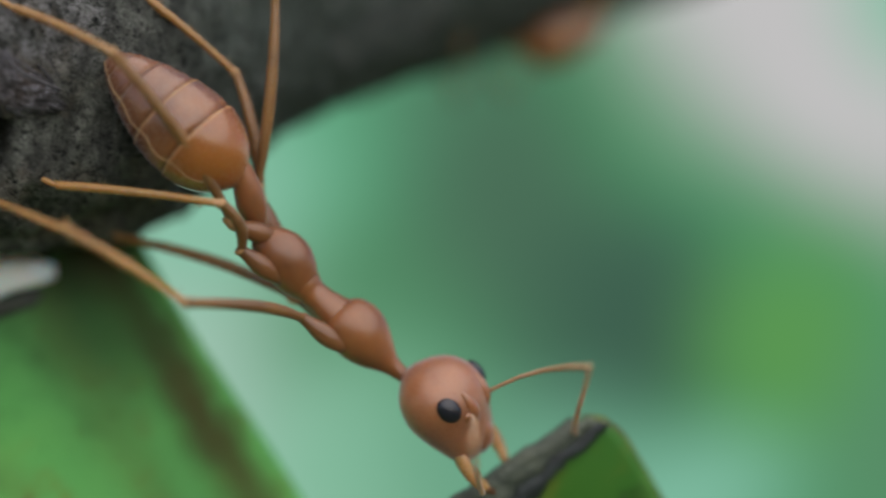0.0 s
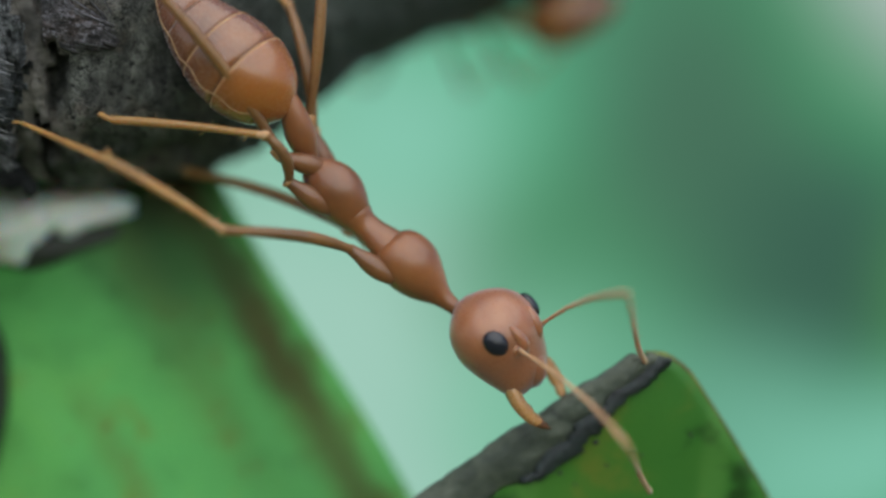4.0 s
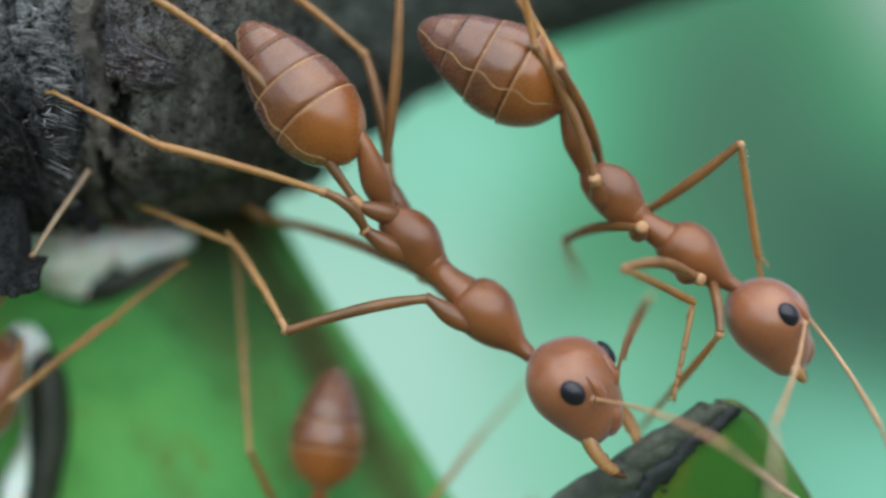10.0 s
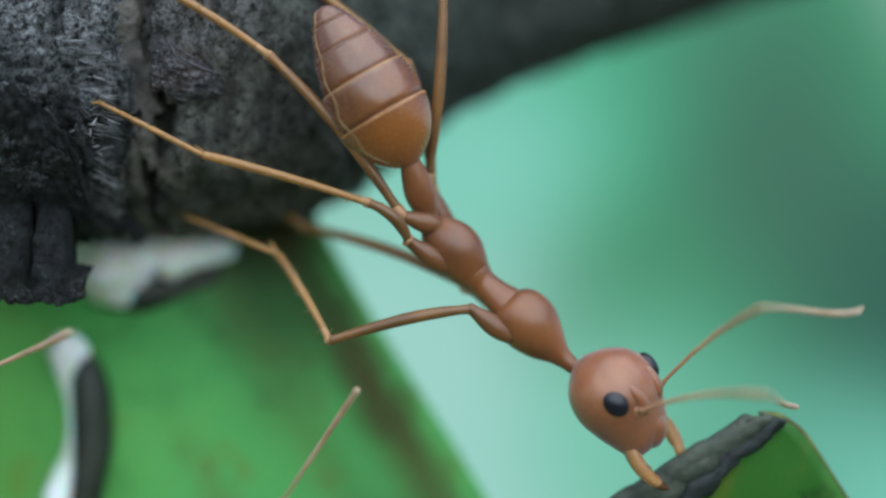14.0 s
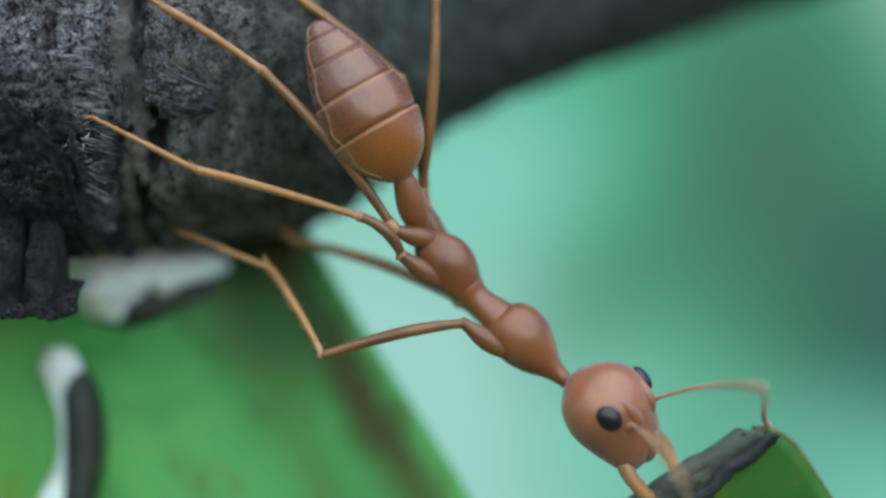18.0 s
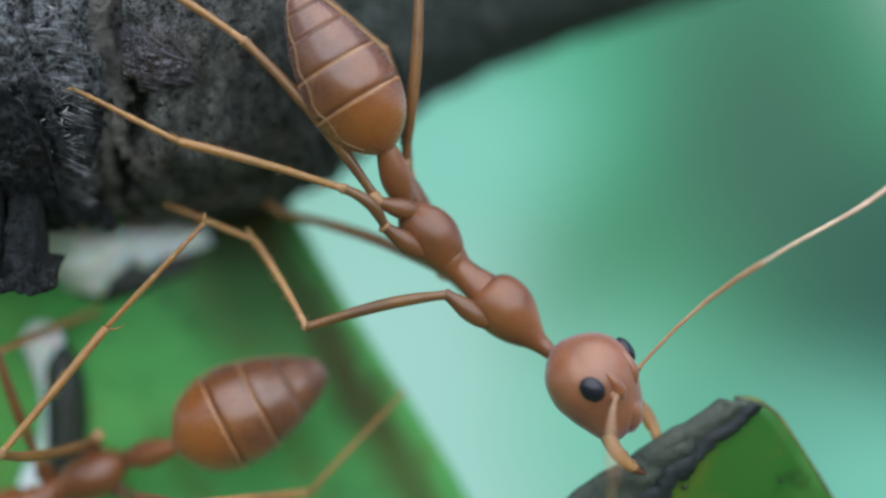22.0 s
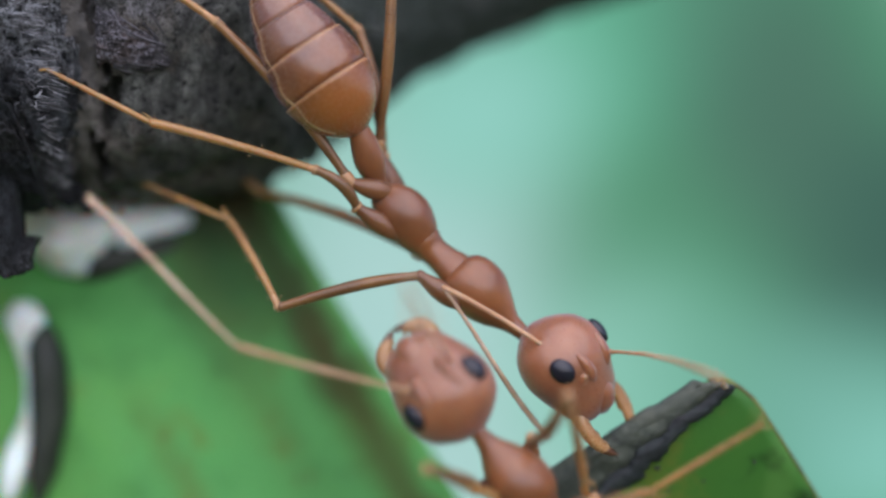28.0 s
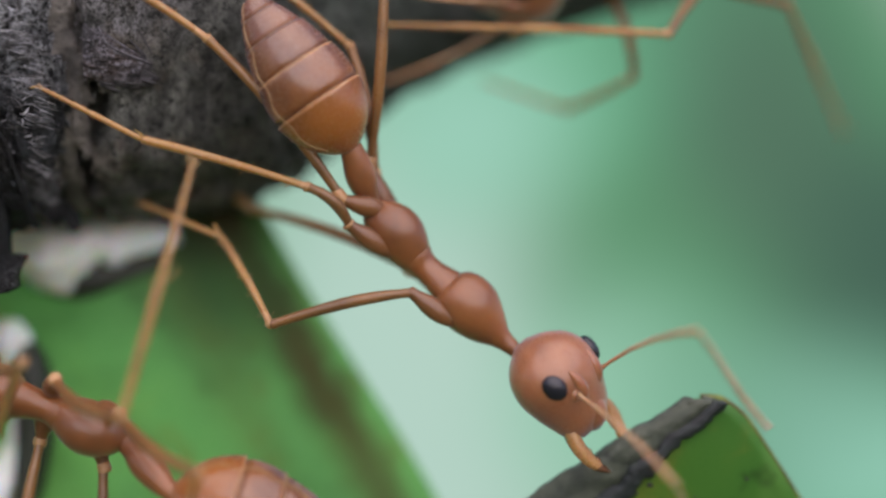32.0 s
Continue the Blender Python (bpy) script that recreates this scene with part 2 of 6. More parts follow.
SHRED_MAT, n, l, p = material("shredded_bark")
shred = n.new("ShaderNodeNewGeometry").outputs["Random Per Island"]
tone = ramp(n, l, shred, [(0.0, (0.018, 0.018, 0.018)), (0.7, (0.060, 0.057, 0.062)), (1.0, (0.135, 0.13, 0.15))]).outputs[0]
l.new(blend(n, l, smooth(n, l, grain(n, l, 9.0, 4).outputs[0], 0.55, 0.38, 0.0, 0.8), tone, (0.012, 0.012, 0.013)), p.inputs["Base Color"])
p.inputs["Roughness"].default_value = 0.75


def leaf_material(name, base, vein, streaks_and_shade=None, translucent=0.35, spec=0.35, mottle=0.25):
    """Leaf blade; local x runs in from the edge, local y along it."""
    m, n, l, p = material(name)
    tc = n.new("ShaderNodeTexCoord").outputs["Object"]
    sep = n.new("ShaderNodeSeparateXYZ")
    l.new(tc, sep.inputs[0])
    big = grain(n, l, 0.22, 3, coords=tc)
    mid = grain(n, l, 0.9, 4, coords=tc)
    fine = grain(n, l, 12, 4, coords=tc)
    dark = tuple(v * 0.72 for v in base)
    lite = (base[0] * 1.35 + 0.012, base[1] * 1.18, base[2] * 1.1)
    c = ramp(n, l, big.outputs[0], [(0.3, dark), (0.5, base), (0.72, lite)]).outputs[0]
    c = blend(n, l, smooth(n, l, mid.outputs[0], 0.54, 0.74, 0.0, 0.6), c, (0.19, 0.20, 0.03))
    c = blend(n, l, smooth(n, l, mid.outputs[0], 0.46, 0.32, 0.0, mottle), c, tuple(v * 0.35 for v in base))
    if streaks_and_shade:
        inner = smooth(n, l, calc(n, l, "MULTIPLY_ADD", big.outputs[0], 3.0, calc(n, l, "MULTIPLY", sep.outputs[0], 1000.0)), 5.0, 10.5, 0.0, 0.38)
        c = blend(n, l, inner, c, (base[0] * 1.9, base[1] * 1.02, base[2] * 0.62))
        dots = grain(n, l, 2.3, 3, coords=tc)
        c = blend(n, l, smooth(n, l, dots.outputs[0], 0.66, 0.76, 0.0, 0.6), c, (0.16, 0.13, 0.03))
        c = blend(n, l, smooth(n, l, dots.outputs[0], 0.36, 0.28, 0.0, 0.35), c, (0.03, 0.11, 0.03))
    w = n.new("ShaderNodeTexWave")
    w.inputs["Scale"].default_value = 95
    w.inputs["Distortion"].default_value = 2.0
    w.inputs["Detail"].default_value = 1
    l.new(tc, w.inputs["Vector"])
    c = blend(n, l, smooth(n, l, w.outputs["Fac"], 0.9, 1.0, 0.0, 0.25), c, vein)
    if streaks_and_shade:
        for centre, width, amount, colour, start, stop in streaks_and_shade:
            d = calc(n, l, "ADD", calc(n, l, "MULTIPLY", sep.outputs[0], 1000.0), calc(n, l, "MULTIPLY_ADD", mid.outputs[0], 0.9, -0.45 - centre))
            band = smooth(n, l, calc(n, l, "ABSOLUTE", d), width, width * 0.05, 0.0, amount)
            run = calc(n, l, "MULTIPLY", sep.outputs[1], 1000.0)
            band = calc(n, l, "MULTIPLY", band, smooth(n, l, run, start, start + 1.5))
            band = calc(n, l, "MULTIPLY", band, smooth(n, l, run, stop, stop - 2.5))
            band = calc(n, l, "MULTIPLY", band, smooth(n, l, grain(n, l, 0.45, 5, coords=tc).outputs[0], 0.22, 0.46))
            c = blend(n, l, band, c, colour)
    l.new(c, p.inputs["Base Color"])
    p.inputs["Roughness"].default_value = 0.42
    p.inputs["Specular IOR Level"].default_value = spec
    relief(n, l, p, calc(n, l, "ADD", fine.outputs[0], calc(n, l, "MULTIPLY", w.outputs["Fac"], 0.3)), 0.25, 0.05)
    t = n.new("ShaderNodeBsdfTranslucent")
    l.new(c, t.inputs["Color"])
    mixs = n.new("ShaderNodeMixShader")
    mixs.inputs[0].default_value = translucent
    l.new(p.outputs[0], mixs.inputs[1])
    l.new(t.outputs[0], mixs.inputs[2])
    l.new(mixs.outputs[0], n["Material Output"].inputs["Surface"])
    return m


LEAF_MAT = leaf_material("leaf_blade", (0.134, 0.485, 0.128), (0.16, 0.52, 0.16),
                         # First two bands paint shade below the branch; the rest are leaf streaks.
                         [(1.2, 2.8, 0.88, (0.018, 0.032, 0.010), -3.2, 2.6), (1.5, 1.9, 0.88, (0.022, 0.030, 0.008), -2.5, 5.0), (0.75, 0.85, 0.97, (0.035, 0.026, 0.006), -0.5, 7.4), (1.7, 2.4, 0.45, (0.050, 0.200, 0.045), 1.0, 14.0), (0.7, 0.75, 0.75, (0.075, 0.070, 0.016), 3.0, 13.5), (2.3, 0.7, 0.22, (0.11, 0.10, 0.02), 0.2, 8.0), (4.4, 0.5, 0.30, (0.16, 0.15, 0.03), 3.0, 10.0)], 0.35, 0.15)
PULLED_MAT = leaf_material("pulled_leaf_blade", (0.044, 0.180, 0.026), (0.15, 0.36, 0.08), None, 0.3, 0.35, 0.95)

MARGIN_MAT, n, l, p = material("dry_leaf_margin")
mid = grain(n, l, 2.2, 5, 0.65)
fine = grain(n, l, 14, 5, 0.7)
c = ramp(n, l, mid.outputs[0], [(0.32, (0.018, 0.025, 0.020)), (0.44, (0.042, 0.056, 0.040)), (0.58, (0.072, 0.088, 0.062)), (0.72, (0.115, 0.130, 0.105))])
c = blend(n, l, smooth(n, l, fine.outputs[0], 0.60, 0.74, 0.0, 0.4), c.outputs[0], (0.22, 0.25, 0.25))
l.new(c, p.inputs["Base Color"])
p.inputs["Roughness"].default_value = 0.33
p.inputs["Specular IOR Level"].default_value = 0.6
relief(n, l, p, calc(n, l, "ADD", mid.outputs[0], fine.outputs[0]), 0.7, 0.09)

ROT_MAT, n, l, p = material("blackened_leaf")
l.new(ramp(n, l, grain(n, l, 3.5, 5, 0.65).outputs[0], [(0.34, (0.006, 0.009, 0.011)), (0.55, (0.016, 0.024, 0.026)), (0.72, (0.040, 0.060, 0.048))]).outputs[0], p.inputs["Base Color"])
p.inputs["Roughness"].default_value = 0.4
relief(n, l, p, grain(n, l, 10, 5, 0.7).outputs[0], 0.6, 0.08)

RIMLINE_MAT, n, l, p = material("brown_leaf_rim")
l.new(ramp(n, l, grain(n, l, 3).outputs[0], [(0.35, (0.05, 0.045, 0.012)), (0.7, (0.12, 0.16, 0.03))]).outputs[0], p.inputs["Base Color"])
p.inputs["Roughness"].default_value = 0.6

WAX_MAT, n, l, p = material("white_wax")
w1 = grain(n, l, 1.2, 5)
l.new(ramp(n, l, w1.outputs[0], [(0.32, (0.52, 0.62, 0.50)), (0.46, (0.80, 0.85, 0.78)), (0.58, (0.92, 0.93, 0.92))]).outputs[0], p.inputs["Base Color"])
p.inputs["Roughness"].default_value = 0.7
p.inputs["Subsurface Weight"].default_value = 0.6
p.inputs["Subsurface Scale"].default_value = 0.6 * MM
relief(n, l, p, grain(n, l, 7, 5).outputs[0], 0.6, 0.12)

NEAR_BLACK_MAT, n, l, p = material("dark_shell")
l.new(ramp(n, l, grain(n, l, 1.5, 5).outputs[0], [(0.3, (0.010, 0.014, 0.010)), (0.7, (0.034, 0.042, 0.028))]).outputs[0], p.inputs["Base Color"])
p.inputs["Roughness"].default_value = 0.55

GROUND_MAT, n, l, p = material("leaf_litter")
l.new(ramp(n, l, grain(n, l, 0.004, 8, 0.7).outputs[0], [(0.3, (0.03, 0.05, 0.02)), (0.6, (0.10, 0.12, 0.05)), (0.8, (0.16, 0.12, 0.07))]).outputs[0], p.inputs["Base Color"])
p.inputs["Roughness"].default_value = 0.9

# Distance: a glowing sheet of blurred foliage and a gap of pale sky; local units of the sheet.
BACK_MAT, n, l, p = material("glowing_foliage")
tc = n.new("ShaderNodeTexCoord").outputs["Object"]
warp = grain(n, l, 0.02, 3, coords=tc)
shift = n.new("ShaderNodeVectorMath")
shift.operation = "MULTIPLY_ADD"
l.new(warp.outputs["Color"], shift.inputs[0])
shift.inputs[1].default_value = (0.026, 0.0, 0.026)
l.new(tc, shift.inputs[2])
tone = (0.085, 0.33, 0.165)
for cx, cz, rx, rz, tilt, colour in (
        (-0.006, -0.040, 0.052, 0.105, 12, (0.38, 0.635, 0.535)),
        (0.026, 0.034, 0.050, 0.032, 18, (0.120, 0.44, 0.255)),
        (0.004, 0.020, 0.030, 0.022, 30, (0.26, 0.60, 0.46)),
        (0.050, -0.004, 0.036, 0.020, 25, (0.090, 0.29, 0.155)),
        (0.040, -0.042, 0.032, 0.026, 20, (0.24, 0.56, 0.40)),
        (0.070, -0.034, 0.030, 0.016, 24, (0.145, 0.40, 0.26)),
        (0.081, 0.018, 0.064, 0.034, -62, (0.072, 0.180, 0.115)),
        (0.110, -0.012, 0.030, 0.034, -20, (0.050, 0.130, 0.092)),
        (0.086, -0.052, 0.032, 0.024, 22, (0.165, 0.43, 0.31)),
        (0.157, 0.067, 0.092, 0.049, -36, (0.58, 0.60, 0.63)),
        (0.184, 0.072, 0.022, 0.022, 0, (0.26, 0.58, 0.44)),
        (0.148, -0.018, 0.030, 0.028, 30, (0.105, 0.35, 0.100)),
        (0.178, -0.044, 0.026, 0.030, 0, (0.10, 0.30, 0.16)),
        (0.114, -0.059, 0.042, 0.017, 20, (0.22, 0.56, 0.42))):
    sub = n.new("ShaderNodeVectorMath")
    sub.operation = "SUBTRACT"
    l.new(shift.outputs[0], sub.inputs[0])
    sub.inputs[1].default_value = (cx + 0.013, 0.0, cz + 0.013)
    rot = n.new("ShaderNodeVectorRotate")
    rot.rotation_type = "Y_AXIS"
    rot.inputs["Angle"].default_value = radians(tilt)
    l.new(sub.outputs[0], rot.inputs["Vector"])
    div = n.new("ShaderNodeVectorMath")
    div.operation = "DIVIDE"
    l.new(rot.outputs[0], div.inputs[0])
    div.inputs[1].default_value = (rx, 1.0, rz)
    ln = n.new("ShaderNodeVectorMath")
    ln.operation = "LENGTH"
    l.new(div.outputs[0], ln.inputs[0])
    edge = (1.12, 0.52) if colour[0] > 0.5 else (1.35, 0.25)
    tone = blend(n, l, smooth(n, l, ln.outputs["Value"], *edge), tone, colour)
# The sheet emits these tones; its light and dark are painted in.
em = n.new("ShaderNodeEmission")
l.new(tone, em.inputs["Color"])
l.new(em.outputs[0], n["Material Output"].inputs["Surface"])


# ---------------------------------------------------------------- mesh tools
def spline(points, count):
    """Catmull-Rom through rows of numbers."""
    p = np.array(points, float)
    p = np.vstack([2 * p[0] - p[1], p, 2 * p[-1] - p[-2]])
    out = []
    segs = len(p) - 3
    for k in range(count):
        u = k * segs / (count - 1)
        i = min(int(u), segs - 1)
        f = u - i
        a, b, c, d = p[i:i + 4]
        out.append(0.5 * (2 * b + (c - a) * f + (2 * a - 5 * b + 4 * c - d) * f * f + (3 * b - a - 3 * c + d) * f ** 3))
    return np.array(out)


def rings(bm, loops, caps=True, slots=None):
    """Skins rings of points (mm)."""
    vs = [[bm.verts.new(Vector(q) * MM) for q in ring] for ring in loops]
    for i in range(len(vs) - 1):
        a, b = vs[i], vs[i + 1]
        for j in range(len(a)):
            k = (j + 1) % len(a)
            f = bm.faces.new((a[j], a[k], b[k], b[j]))
            f.smooth = True
            if slots:
                f.material_index = slots(i, j) if callable(slots) else slots[i]
    if caps:
        for ring, flip in ((vs[0], True), (vs[-1], False)):
            f = bm.faces.new(ring[::-1] if flip else ring)
            f.smooth = True
    bm.normal_update()


def lathe(bm, rows, count=28, seg=24, slots=None, exact=False):
    """Rows x, half width, half height, centre z along the local x axis."""
    rows = np.array(rows) if exact else spline(rows, count)
    loops = []
    for x, w, h, z in rows:
        w, h = max(w, 0.01), max(h, 0.01)
        loops.append([(x, w * math.sin(a), z + h * math.cos(a)) for a in [2 * math.pi * j / seg for j in range(seg)]])
    if rows[0][0] < rows[-1][0]:
        loops = [r[::-1] for r in loops]
    rings(bm, loops, True, slots)


def tube(bm, rows, count=12, seg=9, wobble=0.0, seed=0):
    """Rows x, y, z, radius: a round tapering rod through them."""
    rows = spline(rows, count) if count else np.array(rows)
    pts = [Vector(r[:3]) for r in rows]
    loops = []
    side = None
    for i, p in enumerate(pts):
        d = (pts[min(i + 1, len(pts) - 1)] - pts[max(i - 1, 0)]).normalized()
        if side is None:
            side = d.orthogonal().normalized()
        side = (side - d * side.dot(d)).normalized()
        other = d.cross(side)
        ring = []
        for j in range(seg):
            a = 2 * math.pi * j / seg
            r = rows[i][3]
            q = side * math.cos(a) + other * math.sin(a)
            if wobble:
                r *= 1 + wobble * noise.noise(p * 0.9 + q * 1.7 + Vector((seed, 0, 0)))
            ring.append(p + q * r)
        loops.append(ring)
    rings(bm, loops)


def finish(name, bm, mats):
    me = bpy.data.meshes.new(name)
    bm.normal_update()
    bm.to_mesh(me)
    bm.free()
    for m in mats if isinstance(mats, (list, tuple)) else [mats]:
        me.materials.append(m)
    return me


def part(name, bm, mats, parent=None, label="", at=None):
    """One mesh object under a thing or a part; bm may be a finished mesh."""
    me = bm if isinstance(bm, bpy.types.Mesh) else finish(name, bm, mats)
    ob = new(name, me)
    ob.parent = parent
    if at is not None:
        ob.location = Vector(at) * MM
    return tagged(ob, label)


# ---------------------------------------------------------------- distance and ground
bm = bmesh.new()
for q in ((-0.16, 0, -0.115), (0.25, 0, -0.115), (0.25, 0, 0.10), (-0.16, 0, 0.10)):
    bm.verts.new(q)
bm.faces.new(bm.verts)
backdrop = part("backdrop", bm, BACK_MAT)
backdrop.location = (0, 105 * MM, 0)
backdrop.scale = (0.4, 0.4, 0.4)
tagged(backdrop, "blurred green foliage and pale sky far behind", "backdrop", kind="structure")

# Unseen ground, added to close the place and bounce light upwards.
bm = bmesh.new()
for q in ((-2500, -2500, 0), (2500, -2500, 0), (2500, 2500, 0), (-2500, 2500, 0)):
    bm.verts.new(q)
bm.faces.new(bm.verts)
ground = part("ground", bm, GROUND_MAT)
ground.location = (0, 0, -1.3)
tagged(ground, "shaded leaf litter far below the branch", "ground", kind="structure")


# ---------------------------------------------------------------- branch
def bark_edge(a):
    """Where the old bark ends along the branch, a radians round from the front, downwards positive."""
    return -6.35 + 0.50 * noise.noise(Vector((a * 1.5, 0, 3))) + 0.26 * noise.noise(Vector((a * 6.0, 0, 8))) + 0.14 * noise.noise(Vector((a * 19.0, 0, 8)))


def make_branch():
    rows = [(-19, 2.0, 3.6, 3.7), (-11, 2.6, 3.75, 3.15), (-7.0, 2.75, 3.60, 3.22), (-4.6, 3.2, 3.70, 3.43), (-3.0, 4.0, 4.10, 3.08), (-1.0, 5.2, 5.15, 2.55),
            (2.0, 6.9, 6.60, 2.55), (7.0, 9.6, 8.62, 2.6), (14.0, 13.0, 11.5, 2.8), (26.0, 18.0, 16.2, 3.0)]
    path = spline(rows, 1600)
    near = [k for k in range(1600) if -11.0 < path[k][0] < -1.5]
    rest = [k for k in range(0, 1600, 12) if not -11.0 < path[k][0] < -1.5]
    path = path[sorted(near[::2] + rest + [1599])]
    last = len(path) - 1
    seg = 150
    loops, old = [], {}
    for i, (x, y, z, r) in enumerate(path):
        d = Vector(path[min(i + 1, last)][:3] - path[max(i - 1, 0)][:3]).normalized()
        side = Vector((0, -1, 0))
        side = (side - d * side.dot(d)).normalized()
        other = d.cross(side)
        ring = []
        for j in range(seg):
            a = 2 * math.pi * j / seg
            q = side * math.cos(a) + other * math.sin(a)
            p = Vector((x, y, z))
            s = p + q * r
            bump = (0.22 if x < -2.0 else 0.10) * noise.noise(s * 0.55) + (0.13 if x < -2.0 else 0.06) * noise.noise(s * 1.5 + Vector((9, 0, 0))) + 0.06 * noise.noise(s * 3.6)
            # the old rough bark stands proud of the smooth collar
            edge = bark_edge(a)
            if x < edge:
                bump += 0.32 + 0.16 * noise.noise(s * 1.6 + Vector((0, 4, 0))) - 0.30 * abs(noise.noise(s * 2.6)) - 0.22 * abs(noise.noise(s * 5.5 + Vector((3, 0, 0)))) + 0.09 * noise.noise(s * 8.0) + 0.07 * noise.noise(Vector((s.x * 6, s.y * 14, s.z * 14)))
            else:
                bump += 0.10 * noise.noise(Vector((s.x * 3.2, s.y, s.z))) - 0.16 * abs(noise.noise(Vector((s.x * 2.2, s.y * 0.8, s.z * 0.8 + 7))) + 0.035 * noise.noise(s * 9.0))
                # a smooth strip of inner bark, then a crack
                strip = edge + 0.34 + 0.22 * abs(noise.noise(Vector((a * 4.0, 0, 5))))
                if x < strip:
                    bump -= 0.06
                elif x < strip + 0.17 + 0.12 * noise.noise(Vector((a * 5.0, 2, 5))):
                    bump -= 0.50
            old[i, j] = 0 if x < edge + 0.06 else 2 if x < edge + 0.34 + 0.22 * abs(noise.noise(Vector((a * 4.0, 0, 5)))) else 1
            ring.append(p + q * (r + bump))
        loops.append(ring)
    bm = bmesh.new()
    rings(bm, loops, True, lambda i, j: old[i, j])
    return bm, path


bm, BRANCH = make_branch()
branch = tagged(new("branch"), "dark rough-barked tree branch with a peeling bark collar", "branch")
part("bark", bm, [OLD_BARK_MAT, BARK_MAT, BAST_MAT], branch)


def on_branch(x, a, lift=0.0):
    """A point on the branch's skin at x, a degrees round from the front, upwards positive."""
    i = int(np.argmin(np.abs(BRANCH[:, 0] - x)))
    px, py, pz, r = BRANCH[i]
    r += lift
    return Vector((px, py - r * math.cos(radians(a)), pz + r * math.sin(radians(a))))


# fibres fraying out of the edge of the old bark
rng = random.Random(4)
bm = bmesh.new()
for k in range(800):
    a = rng.uniform(-80, 60)
    if noise.noise(Vector((a * 0.11, 0, 2))) + 0.5 * noise.noise(Vector((a * 0.4, 0, 6))) < rng.uniform(-0.55, 0.10):
        continue
    x = bark_edge(-radians(a)) + 0.08 - abs(rng.gauss(0.0, 0.26))
    base = on_branch(x, a, 0.24)
    out = Vector((1.0, -math.cos(radians(a)) * rng.uniform(0.1, 0.7), math.sin(radians(a)) * 0.3 + rng.uniform(-0.4, 0.2))).normalized()
    ln = rng.uniform(0.16, 0.52)
    r = rng.uniform(0.004, 0.010)
    tip = base + out * ln + Vector((0.04, 0, -0.06)) * rng.uniform(0, 1)
    tube(bm, [(*base, r), (*base.lerp(tip, 0.55), r * 0.8), (*tip, r * 0.2)], 3, 3)
# shreds that lie in tufts on the old bark
for k in range(1500):
    a, x = rng.uniform(-45, 62), rng.uniform(-10.6, -6.3)
    if noise.noise(Vector((x * 0.9, a * 0.06, 4))) + 0.6 * noise.noise(Vector((x * 2.6, a * 0.2, 1))) < rng.uniform(0.0, 0.5):
        continue
    base = on_branch(x, a, 0.28 + rng.uniform(-0.06, 0.08))
    nrm = Vector((0, -math.cos(radians(a)), math.sin(radians(a))))
    t1 = Vector((rng.gauss(0.8, 0.5), 0, rng.gauss(-0.1, 0.4))).normalized()
    t2 = nrm.cross(t1)
    ln, r = rng.uniform(0.08, 0.30), rng.uniform(0.006, 0.018)
    tube(bm, [(*base, r * 0.7), (*(base + t1 * ln * 0.5 + nrm * rng.uniform(0.0, 0.05)), r), (*(base + t1 * ln * 0.9 + t2 * ln * rng.uniform(-0.3, 0.3)), r * 0.3)], 4, 3)
tagged(part("bark_fuzz", bm, FIBRE_MAT, branch, "pale frayed bark fibres"), kind="stuff")

# flakes of lifted bark on the old part
for k in range(70):
    a = rng.uniform(-30, 50)
    x = rng.uniform(-10.0, -6.5)
    c = on_branch(x, a, 0.33)
    nrm = Vector((0, -math.cos(radians(a)), math.sin(radians(a))))
    t1 = Vector((1, 0, rng.uniform(-0.4, 0.4))).normalized()
    t2 = nrm.cross(t1).normalized()
    bm = bmesh.new()
    w, h = rng.uniform(0.08, 0.26), rng.uniform(0.04, 0.12)
    loops = []
    for i in range(5):
        f = i / 4
        loops.append([c + t1 * (w * (f - 0.5) * 2) + t2 * (h * s * (0.55 + 0.45 * math.sin(f * 3.0 + 0.2) + 0.2 * rng.uniform(-1, 1))) + nrm * (0.16 * f * f + o)
                      for s, o in ((-1, 0), (1, 0), (1, 0.06), (-1, 0.06))])
    rings(bm, loops)
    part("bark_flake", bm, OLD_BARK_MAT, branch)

# the wedge of shredded bark on the collar and the ragged flap below
def bark_wedge(count, start, tip, spread, reach, seed):
    """A bundle of torn fibres that runs along the branch and narrows to a point; start and tip are x and degrees round."""
    rng = random.Random(seed)
    bm = bmesh.new()
    for k in range(count):
        f = rng.random()
        side = rng.uniform(-1, 1)
        a0, a1 = start[1] + spread * side, tip[1] + 0.12 * spread * side + rng.gauss(0, 2.6)
        x0 = start[0] + rng.uniform(-0.1, 0.9)
        x1 = x0 + (tip[0] - x0) * min(1.0, rng.uniform(0.25, 1.05) * (1 - 0.45 * abs(side)))
        g = (x1 - start[0]) / (tip[0] - start[0])
        r = rng.uniform(0.010, 0.034)
        lift = reach * (0.4 + 0.6 * f)
        rows = []
        for u in (0, 0.33, 0.66, 1.0):
            x = x0 + (x1 - x0) * u
            rows.append((*on_branch(x, a0 + (a1 - a0) * u * g, lift * math.sin(math.pi * (0.15 + 0.6 * u)) + rng.uniform(-0.02, 0.02)), r * (1.0, 1.1, 0.8, 0.15)[int(u * 3.01)]))
        tube(bm, rows, 9, 5, 0.6, k)
    return bm


